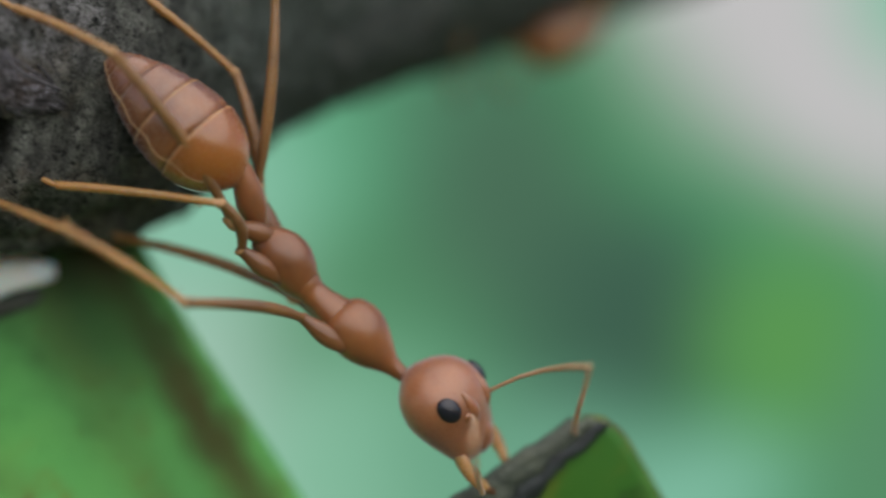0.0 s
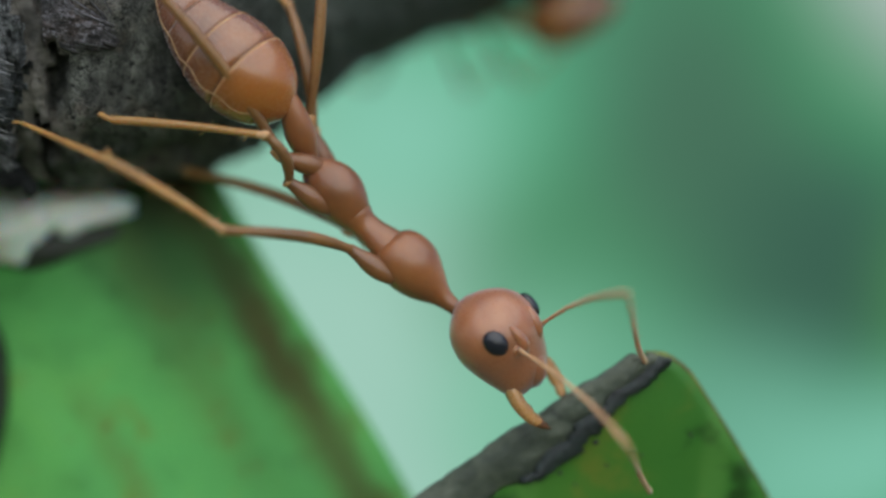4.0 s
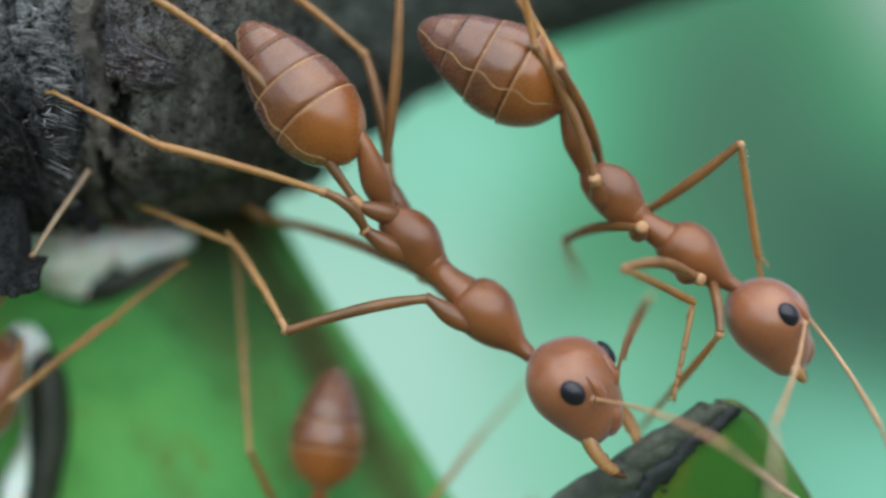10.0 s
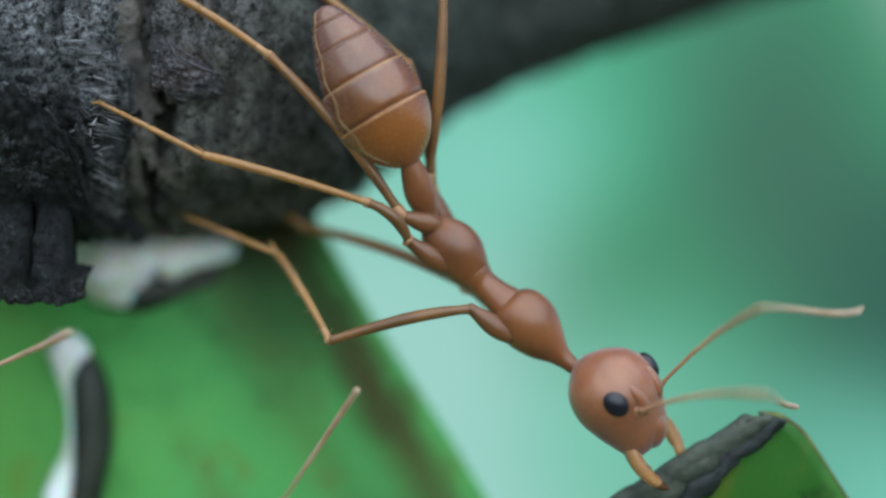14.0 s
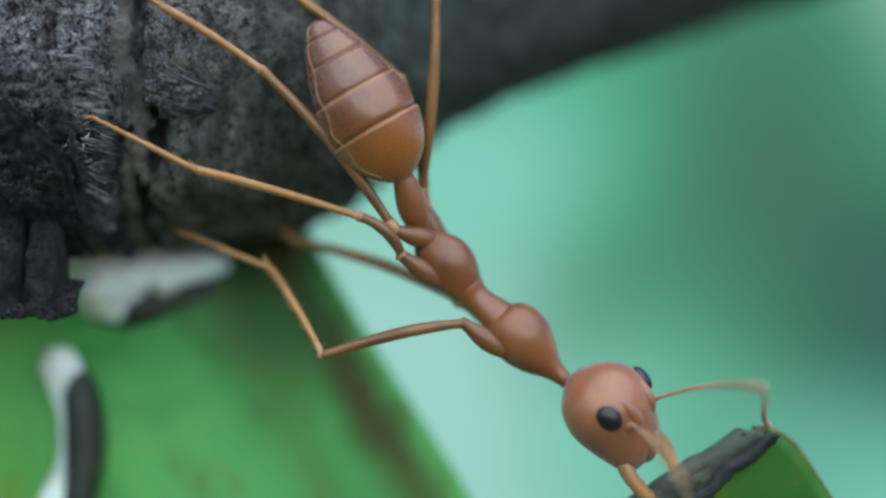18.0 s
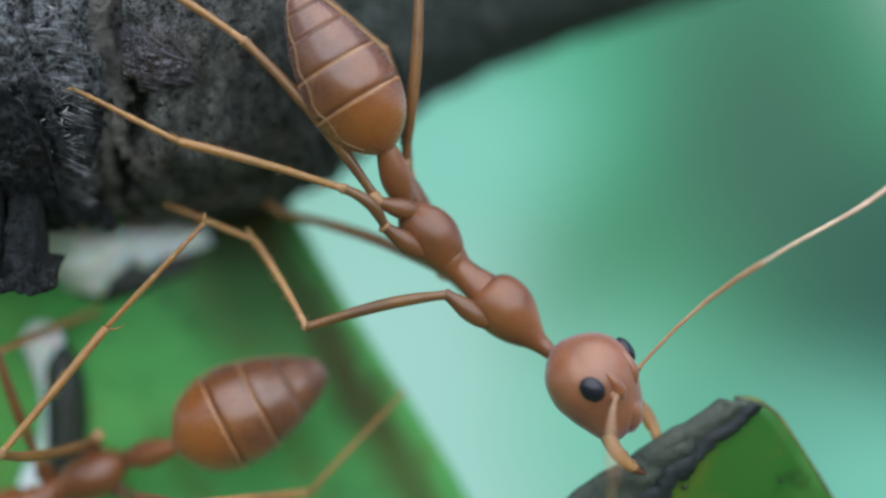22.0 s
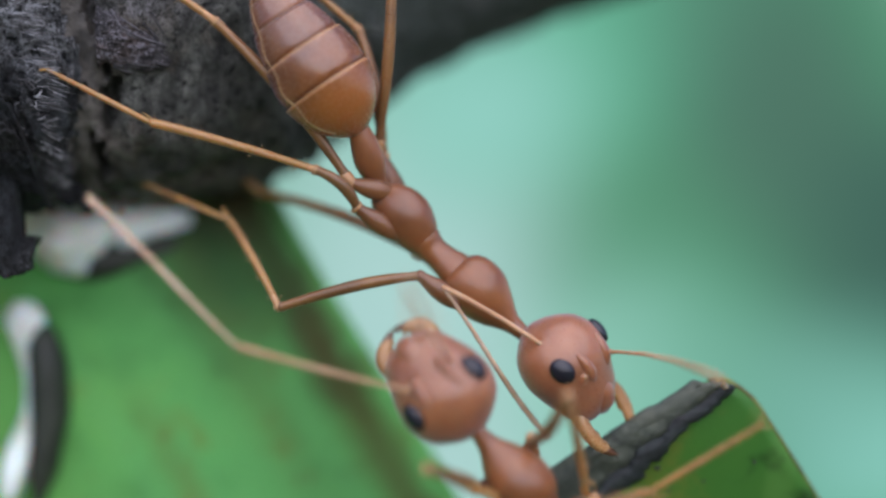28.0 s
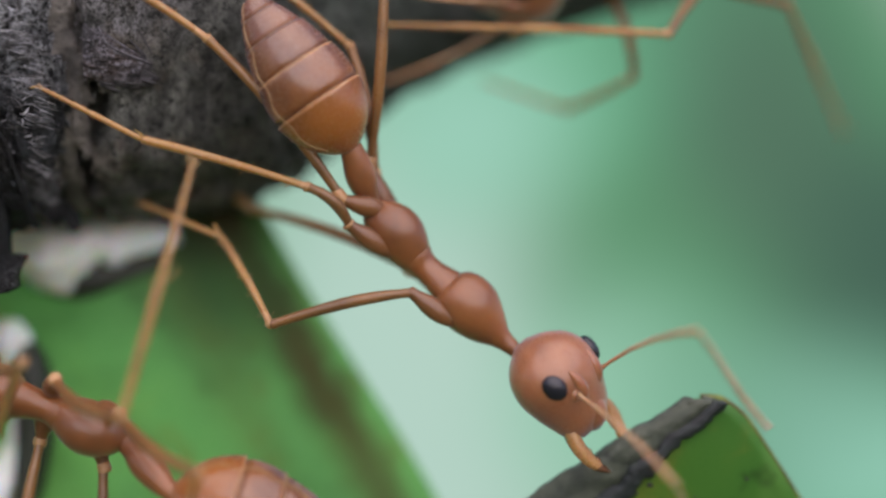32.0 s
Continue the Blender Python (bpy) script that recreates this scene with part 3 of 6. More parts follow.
def bark_lump(start, tip, spread, height, seed):
    """The low, torn wedge of bark under those fibres, narrowing to its tip."""
    bm = bmesh.new()
    grid = []
    for i in range(71):
        u = i / 70
        x = start[0] + (tip[0] - start[0]) * u
        half = spread * (1 - u) ** 0.75 * (1 + 0.22 * noise.noise(Vector((u * 7, seed, 1)))) + 0.25
        a0 = start[1] + (tip[1] - start[1]) * u + 1.2 * noise.noise(Vector((u * 4, seed, 5)))
        row = []
        for j in range(41):
            w = j / 20 - 1
            q = on_branch(x, a0 + half * w)
            ridges = 0.55 * noise.noise(Vector((q.x * 2.0, seed, q.z * 9))) + 0.35 * noise.noise(Vector((q.x * 6, seed, q.z * 20))) + 0.25 * noise.noise(q * 14)
            lift = height * (1 - abs(w) ** 3) * min(1.0, u * 12 + 0.3) * (1 - 0.55 * u) * (0.8 + 0.9 * ridges) - 0.10 * abs(w) ** 6 - 0.02
            row.append(bm.verts.new(on_branch(x, a0 + half * w, lift + 0.06) * MM))
        grid.append(row)
    for i in range(70):
        for j in range(40):
            bm.faces.new((grid[i][j], grid[i + 1][j], grid[i + 1][j + 1], grid[i][j + 1]))
    return bm


part("bark_lump", bark_lump((-5.30, -7), (-3.62, -19), 9.0, 0.15, 4), TORN_MAT, branch, "low torn wedge of grey bark")
tagged(part("bark_sliver", bark_wedge(34, (-5.25, -8), (-3.62, -19), 8.5, 0.11, 3), SHRED_MAT, branch, "shredded dark bark fibres"), kind="stuff")


def ragged_flap():
    bm = bmesh.new()
    loops = []
    for i in range(140):
        u = i / 139
        x = -10.1 + 3.57 * u
        low = -0.97 + 0.10 * noise.noise(Vector((x * 2.1, 0, 5))) + 0.13 * noise.noise(Vector((x * 7, 0, 1)))
        top = 0.95 + 0.20 * noise.noise(Vector((x * 2.2, 1, 1))) + 0.06 * noise.noise(Vector((x * 8, 1, 4)))
        if u > 0.90:
            top = max(-0.30 + 0.14 * noise.noise(Vector((x * 6, 3, 1))), top - 60.0 * (u - 0.90))
        if abs(x + 7.45) < 0.07:
            top = -0.26
        if u > 0.95:
            low += (u - 0.95) * 3.0
        ring = []
        for k in range(25):
            z = low + (top - low) * k / 24
            skin = 2.75 - math.sqrt(max(0.0, 3.88 ** 2 - (z - 3.52) ** 2))
            y = -0.6 + 0.2 * u + (min(0.0, skin) + 0.55) * (k / 24) ** 1.5 + 0.11 * noise.noise(Vector((x * 4, 2, z * 4))) + 0.07 * noise.noise(Vector((x * 11, 2, z * 11)))
            ring.append((x, y - 0.10 * math.sin(math.pi * k / 24), z))
        ring += [(x, y + 0.28, z) for x, y, z in ring[::-1]]
        loops.append(ring)
    rings(bm, loops)
    return bm


part("bark_flap", ragged_flap(), BLACK_BARK_MAT, branch, "ragged hanging bark flap")


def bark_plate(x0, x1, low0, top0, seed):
    """A thin plate that darkens the lower side of the branch as shade, with torn edges."""
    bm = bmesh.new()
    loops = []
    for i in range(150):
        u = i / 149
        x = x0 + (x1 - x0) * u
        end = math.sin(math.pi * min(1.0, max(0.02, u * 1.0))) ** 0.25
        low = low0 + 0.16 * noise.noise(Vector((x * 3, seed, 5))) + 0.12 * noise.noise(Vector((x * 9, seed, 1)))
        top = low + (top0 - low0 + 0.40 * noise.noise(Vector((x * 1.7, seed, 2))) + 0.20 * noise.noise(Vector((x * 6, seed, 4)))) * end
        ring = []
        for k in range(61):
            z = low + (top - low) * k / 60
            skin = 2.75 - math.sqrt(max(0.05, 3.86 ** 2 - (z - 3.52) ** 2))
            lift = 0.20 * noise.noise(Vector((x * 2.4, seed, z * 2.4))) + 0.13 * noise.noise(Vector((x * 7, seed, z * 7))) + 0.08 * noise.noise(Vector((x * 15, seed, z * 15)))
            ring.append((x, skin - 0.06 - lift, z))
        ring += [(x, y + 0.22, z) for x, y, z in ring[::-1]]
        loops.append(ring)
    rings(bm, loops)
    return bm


# Black plates put the shade of the branch's lower side into their colour.
part("bark_plate", bark_plate(-11.0, -6.5, 0.16, 2.95, 3), BLACK_BARK_MAT, branch, "sooty torn bark plate")
part("bark_plate", bark_plate(-9.3, -6.55, 0.95, 1.95, 9), BLACK_BARK_MAT, branch, "sooty torn bark plate")
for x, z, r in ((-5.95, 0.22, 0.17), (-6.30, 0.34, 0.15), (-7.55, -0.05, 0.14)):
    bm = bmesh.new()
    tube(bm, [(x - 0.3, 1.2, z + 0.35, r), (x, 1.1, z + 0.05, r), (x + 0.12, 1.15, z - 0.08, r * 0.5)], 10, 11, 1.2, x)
    part("bark_flake", bm, BLACK_BARK_MAT, branch)


# ---------------------------------------------------------------- leaves
def sheet(name, fn, nu, nv, mats, parent=None, label="", thick=0.22, slot=None):
    """A leaf blade of two skins and a rim; fn(u, v) gives its middle in mm."""
    bm = bmesh.new()
    mid = [[Vector(fn(i / nu, j / nv)) for j in range(nv + 1)] for i in range(nu + 1)]

    def normal(i, j):
        du = mid[min(i + 1, nu)][j] - mid[max(i - 1, 0)][j]
        dv = mid[i][min(j + 1, nv)] - mid[i][max(j - 1, 0)]
        return du.cross(dv).normalized()

    skins = []
    for sgn in (0.5, -0.5):
        skins.append([[bm.verts.new((mid[i][j] + normal(i, j) * thick * sgn) * MM) for j in range(nv + 1)] for i in range(nu + 1)])
    for s, grid in enumerate(skins):
        for i in range(nu):
            for j in range(nv):
                q = (grid[i][j], grid[i + 1][j], grid[i + 1][j + 1], grid[i][j + 1])
                f = bm.faces.new(q if s == 0 else q[::-1])
                f.smooth = True
    border = [(i, 0) for i in range(nu)] + [(nu, j) for j in range(nv)] + [(i, nv) for i in range(nu, 0, -1)] + [(0, j) for j in range(nv, 0, -1)]
    for k, (i, j) in enumerate(border):
        i2, j2 = border[(k + 1) % len(border)]
        bm.faces.new((skins[0][i][j], skins[1][i][j], skins[1][i2][j2], skins[0][i2][j2]))
    return part(name, bm, mats, parent, label)


def axes(origin, along, inward):
    """A frame whose x runs inward and whose y runs along an edge."""
    y = Vector(along).normalized()
    x = Vector(inward)
    x = (x - y * x.dot(y)).normalized()
    m = Matrix((x, y, x.cross(y))).transposed().to_4x4()
    m.translation = Vector(origin) * MM
    return m


# the broad leaf behind the branch: x inward from its edge, y down along it
broad = tagged(new("leaf"), "broad green leaf with brown streaks beside its edge", "leaf")
broad.matrix_world = axes((-3.48, 4.30, 1.64), (0.500, -0.13, -0.860), (-0.86, -0.16, -0.50))


def broad_blade(u, v):
    x, y = 17.0 * u ** 1.3, -3.0 + 17.0 * v
    edge = 0.10 * math.sin(y * 0.6) + 0.05 * noise.noise(Vector((y * 0.8, 0, 0)))
    return (x + edge * (1 - u), y, 0.35 * math.sin(x * 0.33) - 0.012 * x * x + 0.15 * noise.noise(Vector((x * 0.3, y * 0.3, 2))))


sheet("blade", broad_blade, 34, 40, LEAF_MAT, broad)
bm = bmesh.new()
tube(bm, [(0.02 + 0.1 * math.sin((-3 + 17 * k / 30) * 0.6), -3 + 17 * k / 30, 0, 0.13) for k in range(31)], 0, 7)
part("leaf_rim", bm, LEAF_MAT, broad)

# the leaf that is being pulled: y along the dry edge from the tip, x across the blade
pulled = tagged(new("leaf"), "curled green leaf tip with a dry grey margin", "leaf")
PULLED_AT = Vector((5.32, 0.15, -3.03))
FALL = spline([(-0.04, 0.0, 0.05), (0.28, 0.06, 0.02), (0.60, 0.0, 0.03), (0.95, -0.26, 0.08), (1.35, -0.80, 0.22), (1.88, -1.58, 0.42), (2.70, -2.85, 0.8), (4.3, -5.7, 1.8)], 61)


def pulled_blade(u, v, lift=0.0):
    a = FALL[int(u * 60)]
    run = 9.0 * v
    wave = 0.10 * noise.noise(Vector((run * 0.9, 0, 7)))
    return (a[0] - 0.835 * run, a[2] + 0.05 * run + 0.12 * noise.noise(Vector((a[0], run * 0.5, 1))) - lift, a[1] - 0.55 * run + wave * (1 - u))


sheet("blade", pulled_blade, 60, 44, PULLED_MAT, pulled, "", 0.16)


def margin_width(run):
    """How far the dry margin reaches into the blade, run mm from the tip."""
    return min(0.25 + 0.060 * run, 0.42) + 0.05 * noise.noise(Vector((run * 1.4, 3, 0))) + 0.03 * noise.noise(Vector((run * 5, 3, 0)))


def margin(u, v):
    run = 9.0 * v
    wide = margin_width(run)
    q = Vector(pulled_blade(min(u * wide, 1.0), v, 0.0))
    return (q.x - 0.03 * (1 - u), q.y - 0.11 * (1 - u ** 3) - 0.09 * math.sin(math.pi * min(1, u * 1.05)) - 0.05 * noise.noise(Vector((u * 3, run * 2.2, 5))), q.z + 0.03 * (1 - u) + 0.04 * noise.noise(Vector((run * 3.3, 0, 2))) * (1 - u))


sheet("dry_margin", margin, 14, 90, MARGIN_MAT, pulled, "dry dark grey leaf margin", 0.22)


def rotten_band(u, v):
    """The blackened line between the dry margin and the green blade."""
    run = -0.02 + 3.6 * v
    mid = margin_width(run) + 0.01
    half = (0.050 + 0.030 * noise.noise(Vector((run * 2.3, 8, 0)))) * min(1.0, 4.5 * (1.02 - v))
    q = Vector(pulled_blade(min(1.0, mid + half * (2 * u - 1)), max(0.0, run / 9.0)))
    return (q.x, q.y - 0.17 - 0.05 * math.sin(math.pi * u), q.z)


sheet("rotten_band", rotten_band, 8, 50, ROT_MAT, pulled, "blackened band inside the dry margin", 0.08)
bm = bmesh.new()
tube(bm, [(a[0], a[2] - 0.02, a[1] + 0.02, 0.055) for a in FALL[6:]], 0, 7, 0.4)
part("leaf_rim", bm, RIMLINE_MAT, pulled, "brown leaf rim")
rng = random.Random(11)
bm = bmesh.new()
for k in range(14):
    u, v = rng.uniform(0.25, 0.75), rng.uniform(0.02, 0.5)
    q = Vector(pulled_blade(u, v)) - Vector((0, 0.09, 0))
    r = rng.uniform(0.02, 0.06)
    loops = [[q + Vector((r * 1.2 * math.cos(b) * f, -0.02 * (1 - f), r * math.sin(b) * f)) for b in [math.pi * 2 * j / 7 for j in range(7)]] for f in (1.0, 0.4)]
    rings(bm, loops)
tagged(part("leaf_speck", bm, NEAR_BLACK_MAT, pulled, "dark specks"), kind="stuff")
for c in pulled.children:
    c.location = (0, 0, 0)
pulled.location = PULLED_AT * MM


# wax-covered scale insects on the broad leaf
def scale_insect(label, rows, at, under):
    ob = tagged(new("scale_insect"), label, "insect", "scale insects on the leaf")
    ob.location = Vector(at) * MM
    bm = bmesh.new()
    tube(bm, rows, 30, 18, 0.6, len(rows))
    part("wax_cover", bm, WAX_MAT, ob, "lumpy white wax cover")
    bm = bmesh.new()
    tube(bm, under, 20, 14, 0.3, 5)
    part("shell", bm, NEAR_BLACK_MAT, ob, "dark shell under the wax")
    return ob


scale_insect("white waxy scale insect lying on the broad leaf",
             [(-1.75, -0.1, 0.16, 0.30), (-1.2, -0.1, 0.16, 0.62), (-0.7, 0, 0.06, 0.70), (-0.2, 0.1, 0.22, 0.52), (0.15, 0.2, 0.34, 0.40), (0.6, 0.3, 0.26, 0.50), (1.1, 0.45, 0.32, 0.42), (1.75, 0.7, 0.34, 0.14)], (-6.14, 3.18, -0.40),
             # A dark tube stands for the shadow below this insect.
             [(-1.1, 0.2, -0.40, 0.24), (-0.5, 0.1, -0.50, 0.40), (0.3, 0.3, -0.42, 0.40), (1.1, 0.5, -0.24, 0.34), (1.9, 0.7, -0.02, 0.12)])
scale_insect("narrow white-tipped scale insect standing on the leaf",
             [(0.0, 0, 0.44, 0.18), (-0.02, 0, 0.14, 0.37), (0.0, 0.10, -0.30, 0.26), (0.04, 0.2, -0.9, 0.17), (0.04, 0.2, -1.7, 0.15), (-0.06, 0.1, -2.3, 0.24), (-0.22, 0, -2.9, 0.30), (-0.40, 0, -3.5, 0.16)], (-7.62, 2.74, -2.11),
             [(0.30, 0.05, 0.10, 0.10), (0.38, 0.02, -0.35, 0.27), (0.46, 0.0, -1.1, 0.34), (0.46, 0.0, -2.0, 0.36), (0.36, 0.0, -2.8, 0.32), (0.2, 0.0, -3.6, 0.1)])

# ---------------------------------------------------------------- ants
MESHES = {}


def cached(key, build, name, mats):
    if key not in MESHES:
        bm = bmesh.new()
        build(bm)
        MESHES[key] = finish(name, bm, mats)
    return MESHES[key]


HEAD = [(2.20, 0.12, 0.12, 0.04), (2.33, 0.42, 0.38, 0.09), (2.58, 0.72, 0.62, 0.13), (2.95, 0.86, 0.74, 0.15), (3.32, 0.82, 0.70, 0.14), (3.66, 0.70, 0.57, 0.08), (3.98, 0.55, 0.42, 0.02), (4.16, 0.31, 0.20, -0.03)]
PRONOTUM = [(2.42, 0.12, 0.12, 0.16), (2.15, 0.15, 0.15, 0.11), (1.92, 0.21, 0.21, 0.06), (1.62, 0.38, 0.38, 0.03), (1.25, 0.52, 0.52, 0.04), (0.90, 0.52, 0.51, 0.03), (0.66, 0.42, 0.40, 0.0), (0.55, 0.22, 0.2, -0.02)]
MESONOTUM = [(0.95, 0.20, 0.2, 0.0), (0.75, 0.36, 0.34, -0.02), (0.52, 0.33, 0.30, -0.06), (0.28, 0.27, 0.26, -0.11), (0.06, 0.26, 0.25, -0.14), (-0.14, 0.30, 0.30, -0.13), (-0.28, 0.2, 0.2, -0.12)]
PROPODEUM = [(0.06, 0.16, 0.18, -0.18), (-0.06, 0.27, 0.28, -0.17), (-0.28, 0.37, 0.40, -0.13), (-0.58, 0.45, 0.48, -0.09), (-0.90, 0.43, 0.45, -0.08), (-1.20, 0.31, 0.32, -0.12), (-1.38, 0.14, 0.14, -0.15)]
PETIOLE = [(-1.25, 0, -0.14, 0.16), (-1.5, 0, -0.03, 0.19), (-1.82, 0, 0.16, 0.27), (-2.12, 0, 0.35, 0.24), (-2.45, 0, 0.54, 0.16), (-2.68, 0, 0.60, 0.13)]
GASTER = [(0.05, 0.13, 0.13, 0.0), (-0.10, 0.42, 0.42, 0.0), (-0.36, 0.72, 0.70, 0.0), (-0.78, 0.93, 0.90, 0.0), (-1.25, 0.98, 0.95, 0.0), (-1.75, 0.88, 0.85, 0.0), (-2.25, 0.70, 0.68, 0.0), (-2.7, 0.47, 0.46, 0.0), (-3.0, 0.25, 0.25, 0.0), (-3.1, 0.08, 0.08, 0.0)]
GASTER_AT = (-2.5, 0, 0.55)
CUTS = (0.05, -1.00, -1.72, -2.36, -2.80, -3.1)


def tergite(k):
    fine = spline(GASTER, 200)
    rows = [r for r in fine if CUTS[k + 1] - 1e-6 <= r[0] <= CUTS[k] + 1e-6]
    rows = rows[::max(1, len(rows) // 9)] + [rows[-1]]
    out, slots = [], []
    if k:
        x, w, h, z = rows[0]
        out.append((x + 0.16, w * 0.90, h * 0.90, z))
        out.append((x + 0.02, w * 0.945, h * 0.945, z))
        out.append((x - 0.04, w * 0.955, h * 0.955, z))
    else:
        out.append(tuple(rows[0]))
    for x, w, h, z in rows[1:-1]:
        f = (x - CUTS[k]) / (CUTS[k + 1] - CUTS[k])
        s = (0.972 + 0.035 * f) if k else (0.995 + 0.012 * f)
        out.append((x, w * s, h * s, z))
    x, w, h, z = rows[-1]
    if k < 4:
        out += [(x + 0.035, w * 1.008, h * 1.008, z), (x + 0.008, w * 1.004, h * 1.004, z), (x - 0.004, w * 0.985, h * 0.985, z), (x + 0.004, w * 0.93, h * 0.93, z)]
    else:
        out.append((x, w, h, z))
    slots = [0] * (len(out) - 1)
    if k < 4:
        slots[-3] = 1
    # Brown groove band: shade under the overlapping plate, put into the colour.
    if k:
        slots[0] = slots[1] = 2
    bm = bmesh.new()
    lathe(bm, out, seg=36, slots=slots, exact=True)
    return bm


def gaster_fold(bm, side):
    """The thin fold where the back plates of the gaster meet the belly."""
    rows = []
    for k, (x, w, h, z) in enumerate(spline(GASTER, 60)[9:57]):
        a = radians(97 + 3.5 * math.sin(x * 9.0)) * side
        rows.append((x, -w * math.sin(a) * 1.0, z + h * math.cos(a), 0.012))
    tube(bm, rows, 0, 6)


def eye_mesh(bm):
    loops = []
    for i in range(9):
        a = math.pi * (i + 0.02) / 8.04
        loops.append([(0.25 * math.cos(b) * math.sin(a), 0.13 * math.cos(a), 0.20 * math.sin(b) * math.sin(a)) for b in [2 * math.pi * j / 16 for j in range(16)]])
    rings(bm, loops)


def jaw_mesh(bm, side):
    """A curved triangular mandible with teeth on its inner edge."""
    rows = spline([(0, 0, 0.15, 0.15), (0.2, 0.05, 0.15, 0.13), (0.45, 0.04, 0.16, 0.11), (0.70, -0.04, 0.15, 0.08), (0.92, -0.17, 0.09, 0.05), (1.04, -0.28, 0.03, 0.03)], 12)
    loops = []
    for i, (x, y, w, h) in enumerate(rows):
        t = 0.05 * (i % 2) if i > 4 else 0
        ring = [(x, y + w, 0), (x, y + w * 0.5, h), (x, y - w * 0.6, h * 0.7), (x, y - w - t, 0), (x, y - w * 0.6, -h * 0.7), (x, y + w * 0.5, -h)]
        ring = [(a, b * side, c) for a, b, c in ring]
        loops.append(ring[::-1] if side < 0 else ring)
    rings(bm, loops, True, [0] * 8 + [1] * 3)
    bmesh.ops.recalc_face_normals(bm, faces=bm.faces)


SCAPE, WHIP = 2.9, 3.4


def scape_mesh(bm):
    tube(bm, [(0, 0, 0, 0.06), (0.15, 0, 0.02, 0.036), (0.35, 0, 0.05, 0.033), (1.4, 0, 0.14, 0.038), (2.4, 0, 0.08, 0.048), (2.78, 0, 0.02, 0.052), (2.92, 0, 0, 0.040)], 10, 8)


def whip_mesh(bm):
    rows = []
    for k in range(11):
        a, b = k / 11, (k + 1) / 11
        bend = lambda f: -0.20 * math.sin(f * 2.6) * f
        r = 0.034 + 0.020 * min(1, k / 8)
        for f, q in ((a + 0.004, 0.88), (a + 0.02, 0.98), (b - 0.012, 1.04), (b - 0.002, 0.90)):
            rows.append((WHIP * f, 0, bend(f), r * q))
    rows.append((WHIP + 0.02, 0, -0.20 * math.sin(2.6), 0.02))
    tube(bm, rows, 0, 8)


def leg_parts(ant, joints, key):
    """joints: hip, knee, ankle and toe in the ant's space. Returns the leg and its lower pieces."""
    hip, first, knee, ankle, toe = [Vector(j) for j in (joints if len(joints) == 5 else (joints[0], Vector(joints[0]).lerp(Vector(joints[1]), 0.17), *joints[1:]))]

    def along(a, b, rows, arch=0.0):
        return [(*(a.lerp(b, f) + Vector((0, 0, arch * math.sin(math.pi * f)))), r) for f, r in rows]

    o = Vector((0, 0, 0))
    c = first - hip
    coxa = cached((key, 0), lambda bm: tube(bm, [(*(c * -0.25), 0.10), (*(c * 0.1), 0.175), (*(c * 0.45), 0.18), (*(c * 0.85), 0.115), (*(c * 1.04), 0.10), (*(c * 1.1), 0.07)], 14, 12), "leg", COXA_MAT)
    leg = part("leg", coxa, None, ant, "", hip)
    femur = part("femur", cached((key, 1), lambda bm: tube(bm, along(c, knee - hip, [(-0.02, 0.070), (0.04, 0.088), (0.10, 0.082), (0.25, 0.100), (0.48, 0.108), (0.75, 0.094), (0.94, 0.080), (0.98, 0.094), (1.0, 0.08)], 0.24 if key[1] == "front" else 0.16), 18, 10), "femur", FEMUR_MAT), None, leg)
    def shin(bm):
        tube(bm, along(o, ankle - knee, [(-0.02, 0.07), (0.02, 0.098), (0.05, 0.064), (0.4, 0.072), (0.75, 0.080), (0.97, 0.078), (1.0, 0.055)], 0.05), 22, 10)
        for f in bm.faces:
            if f.calc_center_median().length < 0.20 * MM:
                f.material_index = 1
        rng = random.Random(len(MESHES))
        d = ankle - knee
        for k in range(26):
            f = rng.uniform(0.06, 0.98)
            q = o.lerp(d, f) + Vector((0, 0, 0.05 * math.sin(math.pi * f)))
            n = Vector((rng.uniform(-1, 1), rng.uniform(-1, 1), rng.uniform(-1, 1)))
            n = (n - d * (n.dot(d) / d.length_squared)).normalized()
            tube(bm, [(*(q + n * 0.08), 0.008), (*(q + n * 0.15 + d.normalized() * 0.06), 0.003)], 0, 3)

    tibia = part("tibia", cached((key, 2), shin, "tibia", [TIBIA_MAT, RIM_MAT]), None, leg, "", knee - hip)
    part("trochanter", cached((key, 4), lambda bm: tube(bm, along(c, knee - hip, [(-0.03, 0.06), (0.0, 0.115), (0.045, 0.12), (0.06, 0.10)]), 8, 10), "trochanter", RIM_MAT), None, leg) if key[0] != "holder" or key[1] != "front" or key[2] != "right" else None

    def foot(bm):
        d = toe - ankle
        rows = []
        for k, (a, b) in enumerate(((0, 0.5), (0.5, 0.68), (0.68, 0.8), (0.8, 0.89), (0.89, 1.0))):
            r = 0.050 - 0.003 * k
            rows += along(o, d, [(a + 0.004, r * 0.75), (a + 0.02, r), (b - 0.02, r * 1.12), (b - 0.004, r * 1.2)])
        tube(bm, rows, 0, 8)
        side = d.cross(Vector((0.2, 0.3, 1))).normalized()
        for s in (-1, 1):
            tube(bm, [(*d, 0.03), (*(d * 1.035 + side * s * 0.09), 0.025), (*(d * 1.05 + side * s * 0.12 - Vector((0, 0, 0.06))), 0.008)], 5, 5)
        spur = -d.normalized() * 0.02
        if key[1] == "front":
            comb = (ankle - knee).normalized()
            tube(bm, [(*spur, 0.050), (*(comb * 0.16), 0.046), (*(comb * 0.34), 0.020)], 6, 7)
